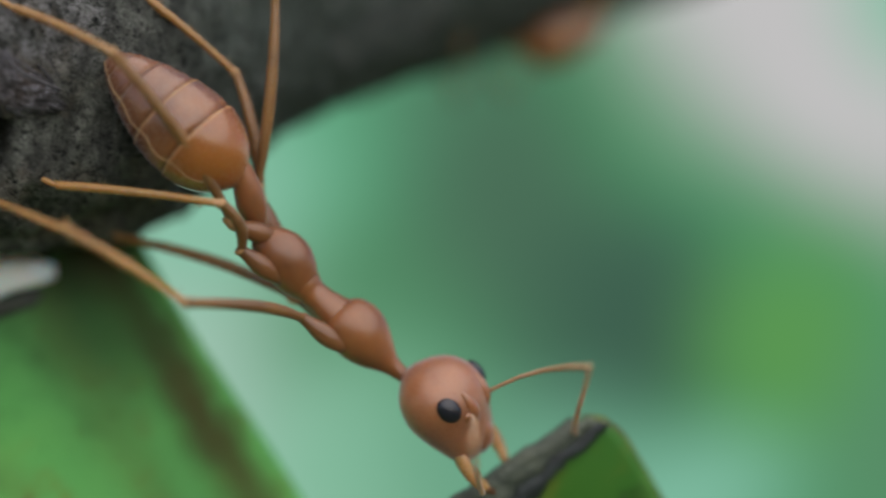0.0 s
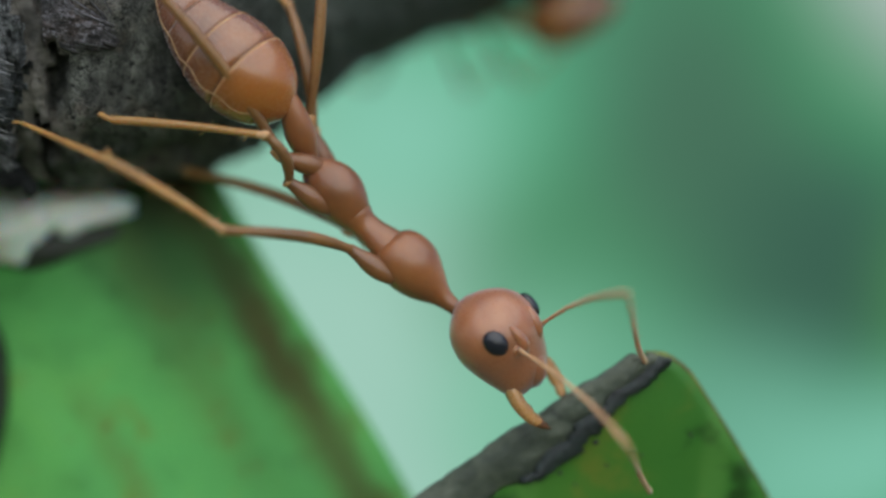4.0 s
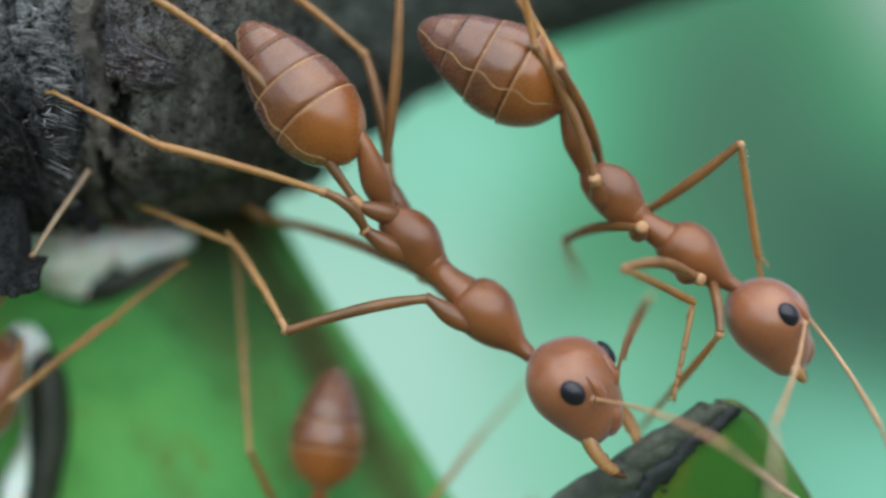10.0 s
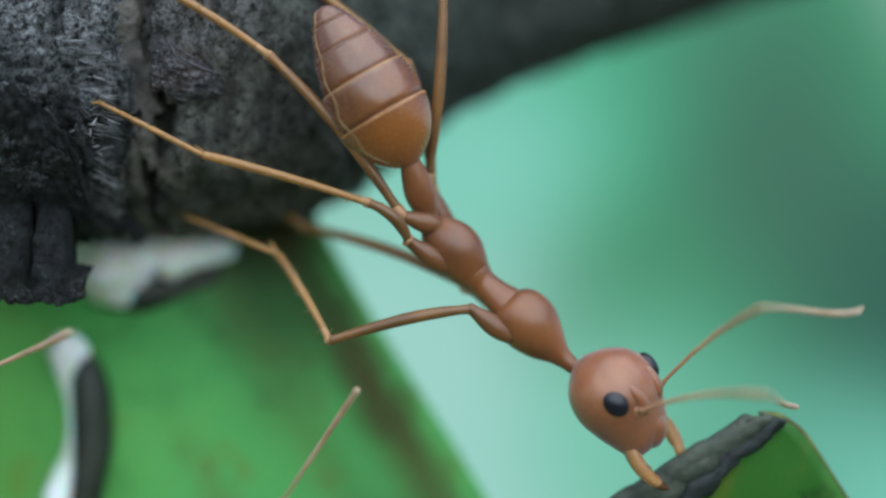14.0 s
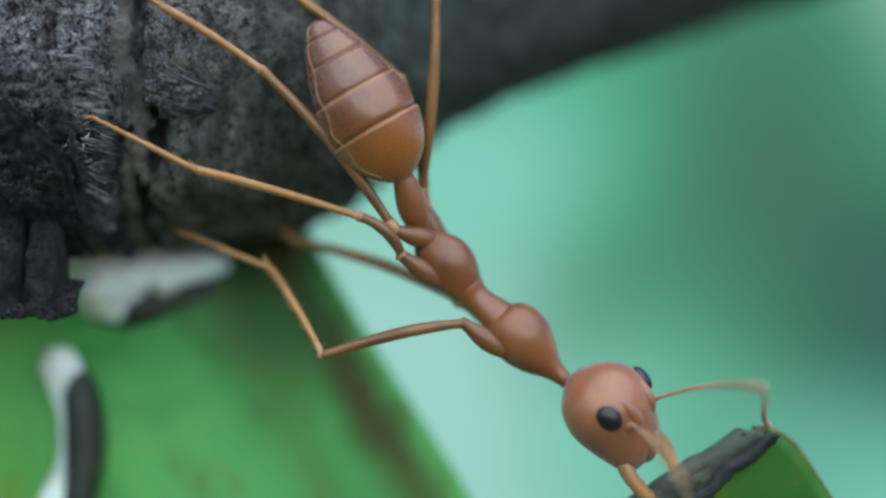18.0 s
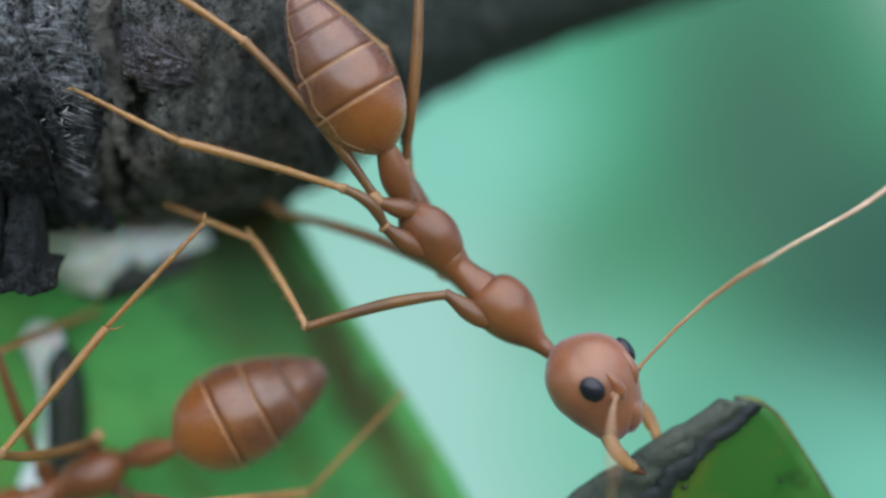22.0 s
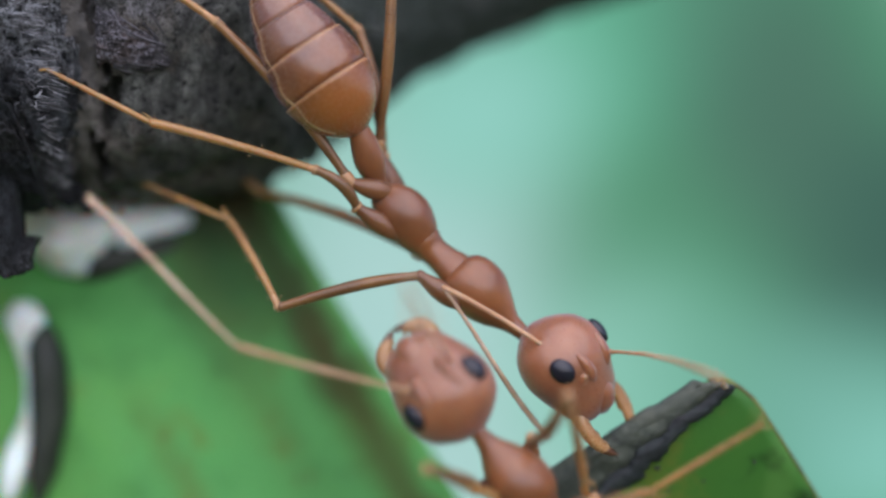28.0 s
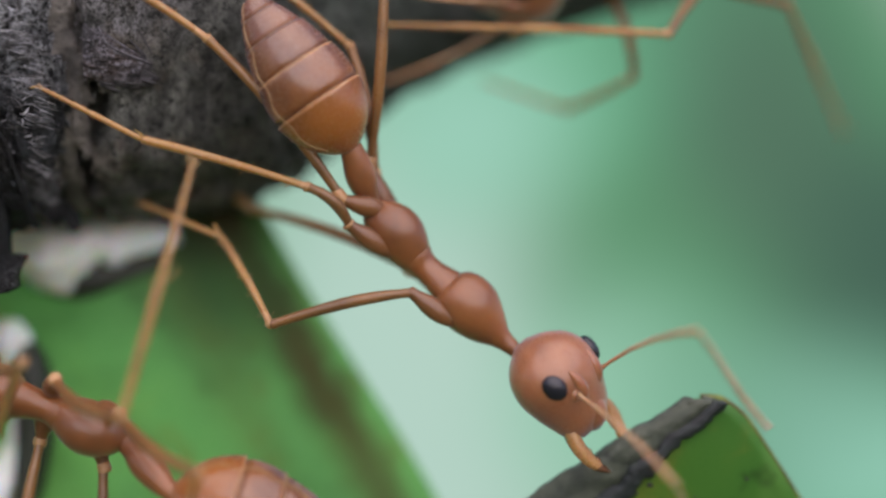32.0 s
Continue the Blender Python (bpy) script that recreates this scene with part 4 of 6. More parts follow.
        tube(bm, [(*spur, 0.035), (*(spur + side * 0.14 + d.normalized() * 0.10), 0.022), (*(spur + side * 0.2 + d.normalized() * 0.28), 0.006)], 5, 5)

    tarsus = part("tarsus", cached((key, 3), foot, "tarsus", TIBIA_MAT), None, leg, "", ankle - hip)
    return leg, femur, tibia, tarsus


GAIT = {}
for side, s in (("left", 1), ("right", -1)):
    GAIT["front", side] = [(1.25, 0.32 * s, -0.30), (2.7, 1.9 * s, 0.80), (3.7, 3.1 * s, -0.7), (4.6, 4.4 * s, -1.5)]
    GAIT["middle", side] = [(0.15, 0.28 * s, -0.32), (-0.25, 2.75 * s, 1.0), (-1.0, 4.2 * s, -0.6), (-1.9, 5.9 * s, -1.5)]
    GAIT["hind", side] = [(-0.75, 0.28 * s, -0.32), (-2.8, 2.3 * s, 1.3), (-4.8, 3.2 * s, -0.4), (-6.8, 4.2 * s, -1.5)]


def make_ant(label, legs=None, key="walker", jaws=-14):
    ant = tagged(new("weaver_ant"), label, "ant", "weaver ants")
    parts = {"ant": ant}
    head = part("head", cached("head", lambda bm: lathe(bm, HEAD, 30, 30), "head", HEAD_MAT), None, ant)
    for s in (1, -1):
        e = part("eye", cached("eye", eye_mesh, "eye", EYE_MAT), None, head, "black compound eye", (3.08, 0.63 * s, 0.61))
        e.rotation_euler = (radians(42 * s), 0, radians(-8 * s))
        j = part("mandible", cached(("jaw", s), lambda bm, s=s: jaw_mesh(bm, s), "mandible", [JAW_MAT, JAWTIP_MAT]), None, head, "", (3.86, 0.46 * s, 0.02))
        j.rotation_euler = (0, radians(8), radians(jaws * s))
        j.scale = (1, 1, 1) if jaws > 5 else (0.66, 1.0, 0.9)
        part("antennal_socket", cached("socket", lambda bm: lathe(bm, [(-0.06, 0.10, 0.10, 0), (0.01, 0.12, 0.12, 0), (0.05, 0.10, 0.10, 0), (0.06, 0.06, 0.06, 0)], 8, 12), "antennal_socket", HEAD_MAT), None, head, "", (3.43, 0.40 * s, 0.64)).rotation_euler = (0, radians(-50), radians(20 * s))
        part("frontal_ridge", cached("ridge", lambda bm: tube(bm, [(-0.40, 0, -0.08, 0.03), (-0.2, 0.0, -0.05, 0.10), (0.05, 0.0, -0.04, 0.11), (0.28, 0, -0.14, 0.05)], 10, 8), "frontal_ridge", HEAD_MAT), None, head, "", (3.42, 0.26 * s, 0.76)).rotation_euler = (0, radians(22), radians(-10 * s))
    part("clypeus", cached("clypeus", lambda bm: tube(bm, [(3.60, 0, 0.46, 0.14), (3.80, 0, 0.32, 0.26), (3.98, 0, 0.14, 0.28), (4.14, 0, 0.0, 0.16)], 10, 12), "clypeus", HEAD_MAT), None, head)
    for name, rows in (("pronotum", PRONOTUM), ("mesonotum", MESONOTUM), ("propodeum", PROPODEUM)):
        part(name, cached(name, lambda bm, rows=rows: lathe(bm, rows, 26, 26), name, BODY_MAT), None, ant)
    parts["head"] = head
    part("petiole", cached("petiole", lambda bm: tube(bm, PETIOLE, 18, 14), "petiole", BODY_MAT), None, ant)
    g = None
    for k in range(5):
        me = MESHES.setdefault(("gaster", k), None) or finish("gaster" if k == 0 else "tergite", tergite(k), [GASTER_MAT, RIM_MAT, SEAM_SHADE_MAT])
        MESHES["gaster", k] = me
        if k == 0:
            g = part("gaster", me, None, ant, "", GASTER_AT)
            parts["gaster"] = g
        else:
            part("tergite", me, None, g)
    for s in (1, -1):
        part("pleural_fold", cached(("fold", s), lambda bm, s=s: gaster_fold(bm, s), "pleural_fold", RIM_MAT), None, g, "thin pale fold along the side")
    for side, s in (("left", 1), ("right", -1)):
        a = part("antenna", cached("scape", scape_mesh, "antenna", FEELER_MAT), None, ant, "", (3.45, 0.40 * s, 0.70))
        w = part("flagellum", cached("whip", whip_mesh, "flagellum", WHIP_MAT), None, a, "", (SCAPE, 0, 0))
        parts["antenna", side], parts["flagellum", side] = a, w
    for (pair, side), joints in (legs or GAIT).items():
        parts[pair, side] = leg_parts(ant, joints, (key, pair, side))
    return parts


def ant_pose(x, y, z, heading, lean=0.0, nose=0.0):
    """heading: degrees anticlockwise from +x in the xz plane; lean: how far the back turns from facing -y to the left of the heading; nose: the head's rise towards -y."""
    a, b, c = radians(heading), radians(lean), radians(nose)
    view = Vector((0, -1, 0))
    f0 = Vector((math.cos(a), 0, math.sin(a)))
    s = Vector((-math.sin(a), 0, math.cos(a)))
    up = view * math.cos(b) + s * math.sin(b)
    f = f0 * math.cos(c) + view * math.sin(c)
    left = up.cross(f).normalized()
    up = f.cross(left).normalized()
    m = Matrix((f, left, up)).transposed().to_4x4()
    m.translation = Vector((x, y, z)) * MM
    return m


def swings(origin, rest, dirs):
    """Rows for a rod that points along rest at build time and along each given direction later."""
    rows, q, d0, t0 = [], None, None, None
    for t, d in dirs:
        d = Vector(d).normalized()
        if q is None:
            q = Vector(rest).rotation_difference(d)
        else:
            turn = d0.rotation_difference(d)
            if turn.angle > radians(75):
                half = d0.slerp(d, 0.5, Vector((0, 0, 1)) if turn.angle < 3.1 else d0.orthogonal())
                q = d0.rotation_difference(half) @ q
                rows.append(((t + t0) / 2, Matrix.LocRotScale(origin, q, None)))
                turn = half.rotation_difference(d)
            q = turn @ q
        d0, t0 = d, t
        rows.append((t, Matrix.LocRotScale(origin, q, None)))
    return rows


def feel(parts, side, scape_dirs, whip_dirs):
    """Key one antenna; both lists hold t and a direction in the ant's space."""
    a, w = parts["antenna", side], parts["flagellum", side]
    rows = swings(a.location.copy(), (1, 0, 0), [(t, d) for t, *d in scape_dirs])
    walk(a, rows)
    turns = dict((round(t, 3), m.to_quaternion()) for t, m in rows)
    local = [(t, turns[round(t, 3)].inverted() @ Vector(d)) for t, *d in whip_dirs]
    walk(w, swings(w.location.copy(), (1, 0, 0), local))


# the ant that holds the leaf
HOLD = (0.51, 0.00, -0.49)
HOLD_POSE = ant_pose(*HOLD, -48, 48)
TO_HOLD = HOLD_POSE.inverted()


def held(*points):
    return [TO_HOLD @ (Vector(q) * MM) / MM for q in points]


HOLD_LEGS = {
    ("hind", "right"): held((-0.33, -0.10, 0.39), (-0.93, -0.35, 0.56), (-3.21, -0.70, 3.32), (-4.96, -0.62, 4.44), (-6.80, -0.75, 5.65)),
    ("middle", "right"): held((-0.23, -0.15, -0.29), (-0.81, -0.40, 0.12), (-1.49, -0.70, 0.78), (-4.34, -0.80, 1.60), (-6.14, -0.62, 2.51)),
    ("front", "right"): held((0.86, -0.30, -1.49), (0.27, -0.35, -1.06), (-2.18, -0.50, -1.61), (-3.22, 0.60, -0.11), (-5.44, 1.60, 0.75)),
    ("hind", "left"): held((-0.19, 0.35, 0.41), (-0.51, 0.30, 1.14), (-0.22, -0.10, 4.68), (0.78, 1.20, 8.08), (1.26, 2.50, 9.46)),
    ("middle", "left"): held((-0.10, 0.40, 0.26), (-0.41, 0.50, 0.98), (-0.86, 0.60, 3.33), (-2.76, 0.50, 4.83), (-3.98, 0.40, 5.78)),
    ("front", "left"): held((0.87, 0.50, -1.06), (0.31, 0.60, -0.75), (-2.91, 2.40, 0.40), (-4.46, 3.60, 1.27), (-5.32, 4.20, 1.64)),
}
holder = make_ant("orange-brown weaver ant gripping a leaf edge with its jaws", HOLD_LEGS, "holder", 9)
holder["ant"].matrix_world = HOLD_POSE
# its head is turned a little to its left side
holder["head"].matrix_basis = Matrix.Translation(Vector((3.1, 0, 0.45)) * MM) @ pose(0, 0, 0, 4, 0, 0) @ Matrix.Translation(Vector((-3.1, 0, -0.15)) * MM)
for side, s in (("left", 1), ("right", -1)):
    holder["antenna", side].location = Vector((3.45, 0.40 * s - 0.04, 1.00 + 0.03 * s)) * MM

WALKERS = {}
for who, label in (
        ("first", "orange weaver ant walking over the holding ant"),
        ("second", "orange weaver ant climbing down to the pulled leaf"),
        ("behind", "dim orange weaver ant walking behind the branch"),
        ("edge", "orange weaver ant at the foot of the bark flap"),
        ("top", "orange weaver ant with open jaws coming down the bark"),
        ("far", "blurred orange weaver ant under the far branch"),
        ("low", "orange weaver ant turning about on the broad leaf"),
        ("cross", "orange weaver ant climbing over the holding ant"),
        ("last", "orange weaver ant crossing the broad leaf"),
        ("perch", "blurred orange weaver ant perched on the far branch"),
        ("climb", "orange weaver ant feeling up the pulled leaf")):
    WALKERS[who] = make_ant(label)


def bend(parts, pair, side, rows, joints=None):
    """Key a leg's three free pieces: rows of t and the unit directions of thigh, shin and foot in the ant's space."""
    if joints is None:
        hip, knee, ankle, toe = [Vector(j) for j in GAIT[pair, side]]
        joints = (hip, hip.lerp(knee, 0.17), knee, ankle, toe)
    hip, first, knee, ankle, toe = joints
    bones = (knee - first, ankle - knee, toe - ankle)
    keyed = ([], [], [])
    for t, *dirs in rows:
        at = first - hip
        for k, (bone, d) in enumerate(zip(bones, dirs)):
            q = bone.rotation_difference(d)
            keyed[k].append((t, Matrix.LocRotScale((at if k else at - q @ at) * MM, q, None)))
            at = at + d * bone.length
    for ob, poses in zip(parts[pair, side][1:], keyed):
        walk(ob, poses)


def mixed(a, b, f):
    return a.slerp(b, f, a) if a.angle(b) < 3.1 else (a if f < 0.5 else b)


def stride(parts, route, pace=3.0, sweep=16.0, feelers=0.1, size=1.0, gaster=-8.0, head=-6.0, steps=None, probes=None):
    """Key a walking ant: rows t, x, y, z, heading, lean, nose. The legs swing while it moves; steps holds stances that a leg takes at given times,
    and probes those of the antennae: rows of t and the directions of their pieces."""
    parts["ant"].scale = (size, size, size)
    parts["gaster"].rotation_euler = (0, radians(gaster), 0)
    parts["head"].matrix_basis = Matrix.Translation(Vector((2.3, 0, 0)) * MM) @ pose(0, 0, 0, 0, -head, 0) @ Matrix.Translation(Vector((-2.3, 0, 0)) * MM)
    walk(parts["ant"], [(t, ant_pose(*r)) for t, *r in route])
    times = [r[0] for r in route]
    xs = np.array([r[1:4] for r in route])
    moving = [(a, b) for a, b, p, q in zip(times, times[1:], xs, xs[1:]) if np.linalg.norm(q - p) > 0.35 and b - a <= 4]
    for n, (pair, side) in enumerate(GAIT):
        s = 1 if side == "left" else -1
        j = [Vector(q) for q in GAIT[pair, side]]
        rest = [(b - a).normalized() for a, b in zip(j, j[1:])]
        phase = (0 if (pair == "middle") == (side == "left") else math.pi) + 0.5 * n
        fixed = [(r[0], [Vector(r[k:k + 3]).normalized() for k in (1, 4, 7)]) for r in (steps or {}).get((pair, side), ())]
        ts = {0.0, 32.0}
        for a, b in moving:
            ts.update(round(a + 0.1 * k, 2) for k in range(int((b - a) / 0.1) + 1))
        for t, _ in fixed:
            ts.update(round(min(32.0, max(0.0, t + d)), 2) for d in (-0.3, -0.2, -0.1, 0, 0.1, 0.2, 0.3))

        def stance(t):
            still = not any(a <= t <= b for a, b in moving)
            w = 0.0 if still else math.sin(2 * math.pi * pace * t + phase)
            lift = 0.0 if still else max(0.0, math.cos(2 * math.pi * pace * t + phase))
            turn = Euler((radians(10 * lift * s), 0, radians(sweep * w * s))).to_matrix()
            free = [turn @ d for d in rest]
            before = max((f for f in fixed if f[0] <= t + 1e-6), default=None, key=lambda f: f[0])
            after = min((f for f in fixed if f[0] >= t - 1e-6), default=None, key=lambda f: f[0])
            if before and after and after[0] - before[0] <= 1.05:
                gap = after[0] - before[0]
                return [mixed(a, b, (t - before[0]) / gap if gap else 0.0) for a, b in zip(before[1], after[1])]
            for f in (before, after):
                if f and abs(f[0] - t) < 0.3:
                    u = 1 - abs(f[0] - t) / 0.3
                    return [mixed(a, b, u * u * (3 - 2 * u)) for a, b in zip(free, f[1])]
            return free

        bend(parts, pair, side, [(t, *stance(t)) for t in sorted(ts)])
    for side, s in (("left", 1), ("right", -1)):
        ob = parts["antenna", side]
        ob.location = parts["head"].matrix_basis @ ob.location
        fixed = (probes or {}).get(side, ())
        scape, whip = [], []
        for k in range(33):
            if any(abs(f[0] - k) < 0.35 for f in fixed):
                continue
            wave = [0.35 * noise.noise(Vector((k * 1.7 + 9 * i, s + 5 * i, xs[0][0]))) for i in range(4)]
            scape.append((float(k), 0.82, 0.50 * s + wave[0], feelers + wave[1]))
            whip.append((float(k), 0.85, 0.10 * s + wave[2], feelers - 0.45 + wave[3]))
        for r in fixed:
            scape.append((r[0], *r[1:4]))
            whip.append((r[0], *r[4:7]))
        feel(parts, side, sorted(scape), sorted(whip))


def motions():
    shift = [(0, -0.29, 0.20), (7.9, -0.27, 0.20), (8.1, -0.22, 0.16), (8.3, -0.11, 0.08), (8.5, 0.00, -0.00), (14, 0.00, -0.00), (20.5, 0.00, -0.00), (22, 0.06, 0.04), (25, 0.09, 0.06), (28, 0.06, 0.09), (30, 0.12, 0.12), (32, 0.14, 0.10)]
    base = holder["ant"].matrix_world.copy()
    walk(holder["ant"], [(t, Matrix.Translation((dx * MM, 0, dz * MM)) @ base) for t, dx, dz in shift])
    at = pulled.location.copy()
    walk(pulled, [(t, Matrix.Translation(at + Vector(((dx if t < 8 else dx - 0.11) * MM, 0, dz * MM)))) for t, dx, dz in shift])
    parts = holder
    feel(parts, "left", [
        (0, 0.09, -0.40, 0.91), (0.5, 0.00, -0.42, 0.91), (1, 0.02, -0.38, 0.92), (2, 0.16, -0.36, 0.92),
        (3, 0.11, -0.39, 0.91), (3.5, 0.27, -0.42, 0.87), (5.5, -0.83, 0.03, 0.56), (6, 0.06, -0.74, 0.68),
        (6.5, -0.06, -0.70, 0.71), (7, -0.81, -0.07, 0.58), (7.5, -0.37, -0.38, 0.85), (8, 0.09, -0.24, 0.97),
        (8.5, -0.01, -0.66, 0.75), (9, -0.04, -0.57, 0.82), (9.5, -0.06, -0.56, 0.83), (10, -0.33, -0.39, 0.86),
        (10.6, -1.00, -0.00, -0.06), (11, -0.23, -0.31, 0.92), (11.5, -0.12, -0.05, 0.99), (12, 0.00, 0.01, 1.00),
        (12.5, -0.62, -0.21, 0.75), (13, -0.67, -0.16, 0.73), (13.4, -0.37, 0.54, 0.75), (13.8, -0.10, -0.26, 0.96),
        (14.2, -0.05, 0.04, 1.00), (14.6, 0.12, -0.18, 0.98), (15, 0.06, -0.51, 0.86), (15.5, 0.09, -0.22, 0.97),
        (17.5, -0.31, 0.55, 0.78), (18, 0.20, -0.35, 0.91), (18.5, 0.25, -0.25, 0.94), (19, 0.57, 0.27, 0.77),
        (19.5, 0.37, -0.08, 0.93), (20, 0.58, 0.34, 0.74), (20.6, -0.35, 0.54, 0.76), (21, -0.26, 0.55, 0.80),
        (21.5, 0.04, 0.28, 0.96), (22, -0.03, 0.38, 0.93), (22.5, 0.19, -0.35, 0.92), (23, 0.09, 0.53, 0.84),
        (23.5, 0.02, -0.65, 0.76), (24, 0.50, 0.05, 0.86), (24.5, 0.33, -0.40, 0.85), (25, 0.29, -0.51, 0.81),
        (25.5, 0.32, -0.50, 0.80), (27.5, 0.11, -0.39, 0.91), (28, 0.39, -0.39, 0.83), (28.6, 0.31, -0.18, 0.93),
        (29.2, 0.07, -0.39, 0.92), (29.6, 0.47, 0.07, 0.88), (30, 0.60, -0.01, 0.80), (30.4, 0.56, -0.20, 0.80),
        (31.1, 0.36, 0.22, 0.90), (31.4, 0.39, -0.08, 0.92), (31.7, 0.27, 0.07, 0.96), (32, 0.07, -0.28, 0.96)],
        [(0, 0.45, 0.59, -0.67), (0.5, 0.46, 0.64, -0.62), (1, 0.47, 0.65, -0.60), (2, 0.41, 0.68, -0.60),
        (3, 0.40, 0.71, -0.58), (3.5, 0.33, 0.74, -0.59), (5.5, 0.96, -0.17, -0.23), (6, 0.36, 0.67, -0.65),
        (6.5, 0.42, 0.63, -0.65), (7, 0.96, -0.19, -0.23), (7.5, 0.61, 0.34, -0.71), (8, 0.41, 0.62, -0.67),
        (8.5, 0.32, 0.75, -0.58), (9, 0.60, 0.49, -0.63), (9.5, 0.58, 0.49, -0.65), (10, 0.28, 0.56, -0.78),
        (10.6, 0.62, 0.57, -0.54), (11, 0.60, 0.65, -0.47), (11.5, 0.67, 0.38, -0.63), (12, 0.60, 0.44, -0.67),
        (12.5, 0.57, 0.42, -0.71), (13, 0.85, -0.07, -0.51), (13.4, 0.01, 0.76, 0.65), (13.8, 0.60, 0.64, -0.48),
        (14.2, 0.20, 0.95, 0.22), (14.6, 0.50, 0.86, -0.13), (15, 0.45, 0.84, -0.30), (15.5, 0.53, 0.85, -0.05),
        (17.5, -0.29, 0.42, 0.86), (18, 0.37, 0.70, -0.61), (18.5, 0.80, 0.56, -0.21), (19, 0.61, 0.77, -0.20),
        (19.5, 0.65, 0.72, -0.22), (20, 0.64, 0.71, -0.29), (20.6, -0.39, 0.41, 0.82), (21, -0.26, 0.41, 0.87),
        (21.5, 0.38, 0.92, 0.12), (22, 0.20, 0.91, 0.35), (22.5, 0.57, 0.79, -0.21), (23, 0.30, 0.89, 0.34),
        (23.5, 0.54, 0.78, -0.31), (24, 0.31, 0.78, -0.54), (24.5, 0.21, -0.72, 0.67), (25, 0.38, 0.75, -0.53),
        (25.5, 0.38, 0.76, -0.53), (27.5, 0.36, 0.64, -0.68), (28, 0.30, 0.74, -0.60), (28.6, 0.37, 0.68, -0.64),
        (29.2, 0.45, 0.75, -0.49), (29.6, 0.64, 0.67, -0.37), (30, 0.73, 0.55, -0.42), (30.4, 0.48, 0.65, -0.58),
        (31.1, 0.57, 0.76, -0.31), (31.4, 0.86, 0.44, -0.27), (31.7, 0.57, 0.81, 0.09), (32, 0.75, 0.49, -0.44)])
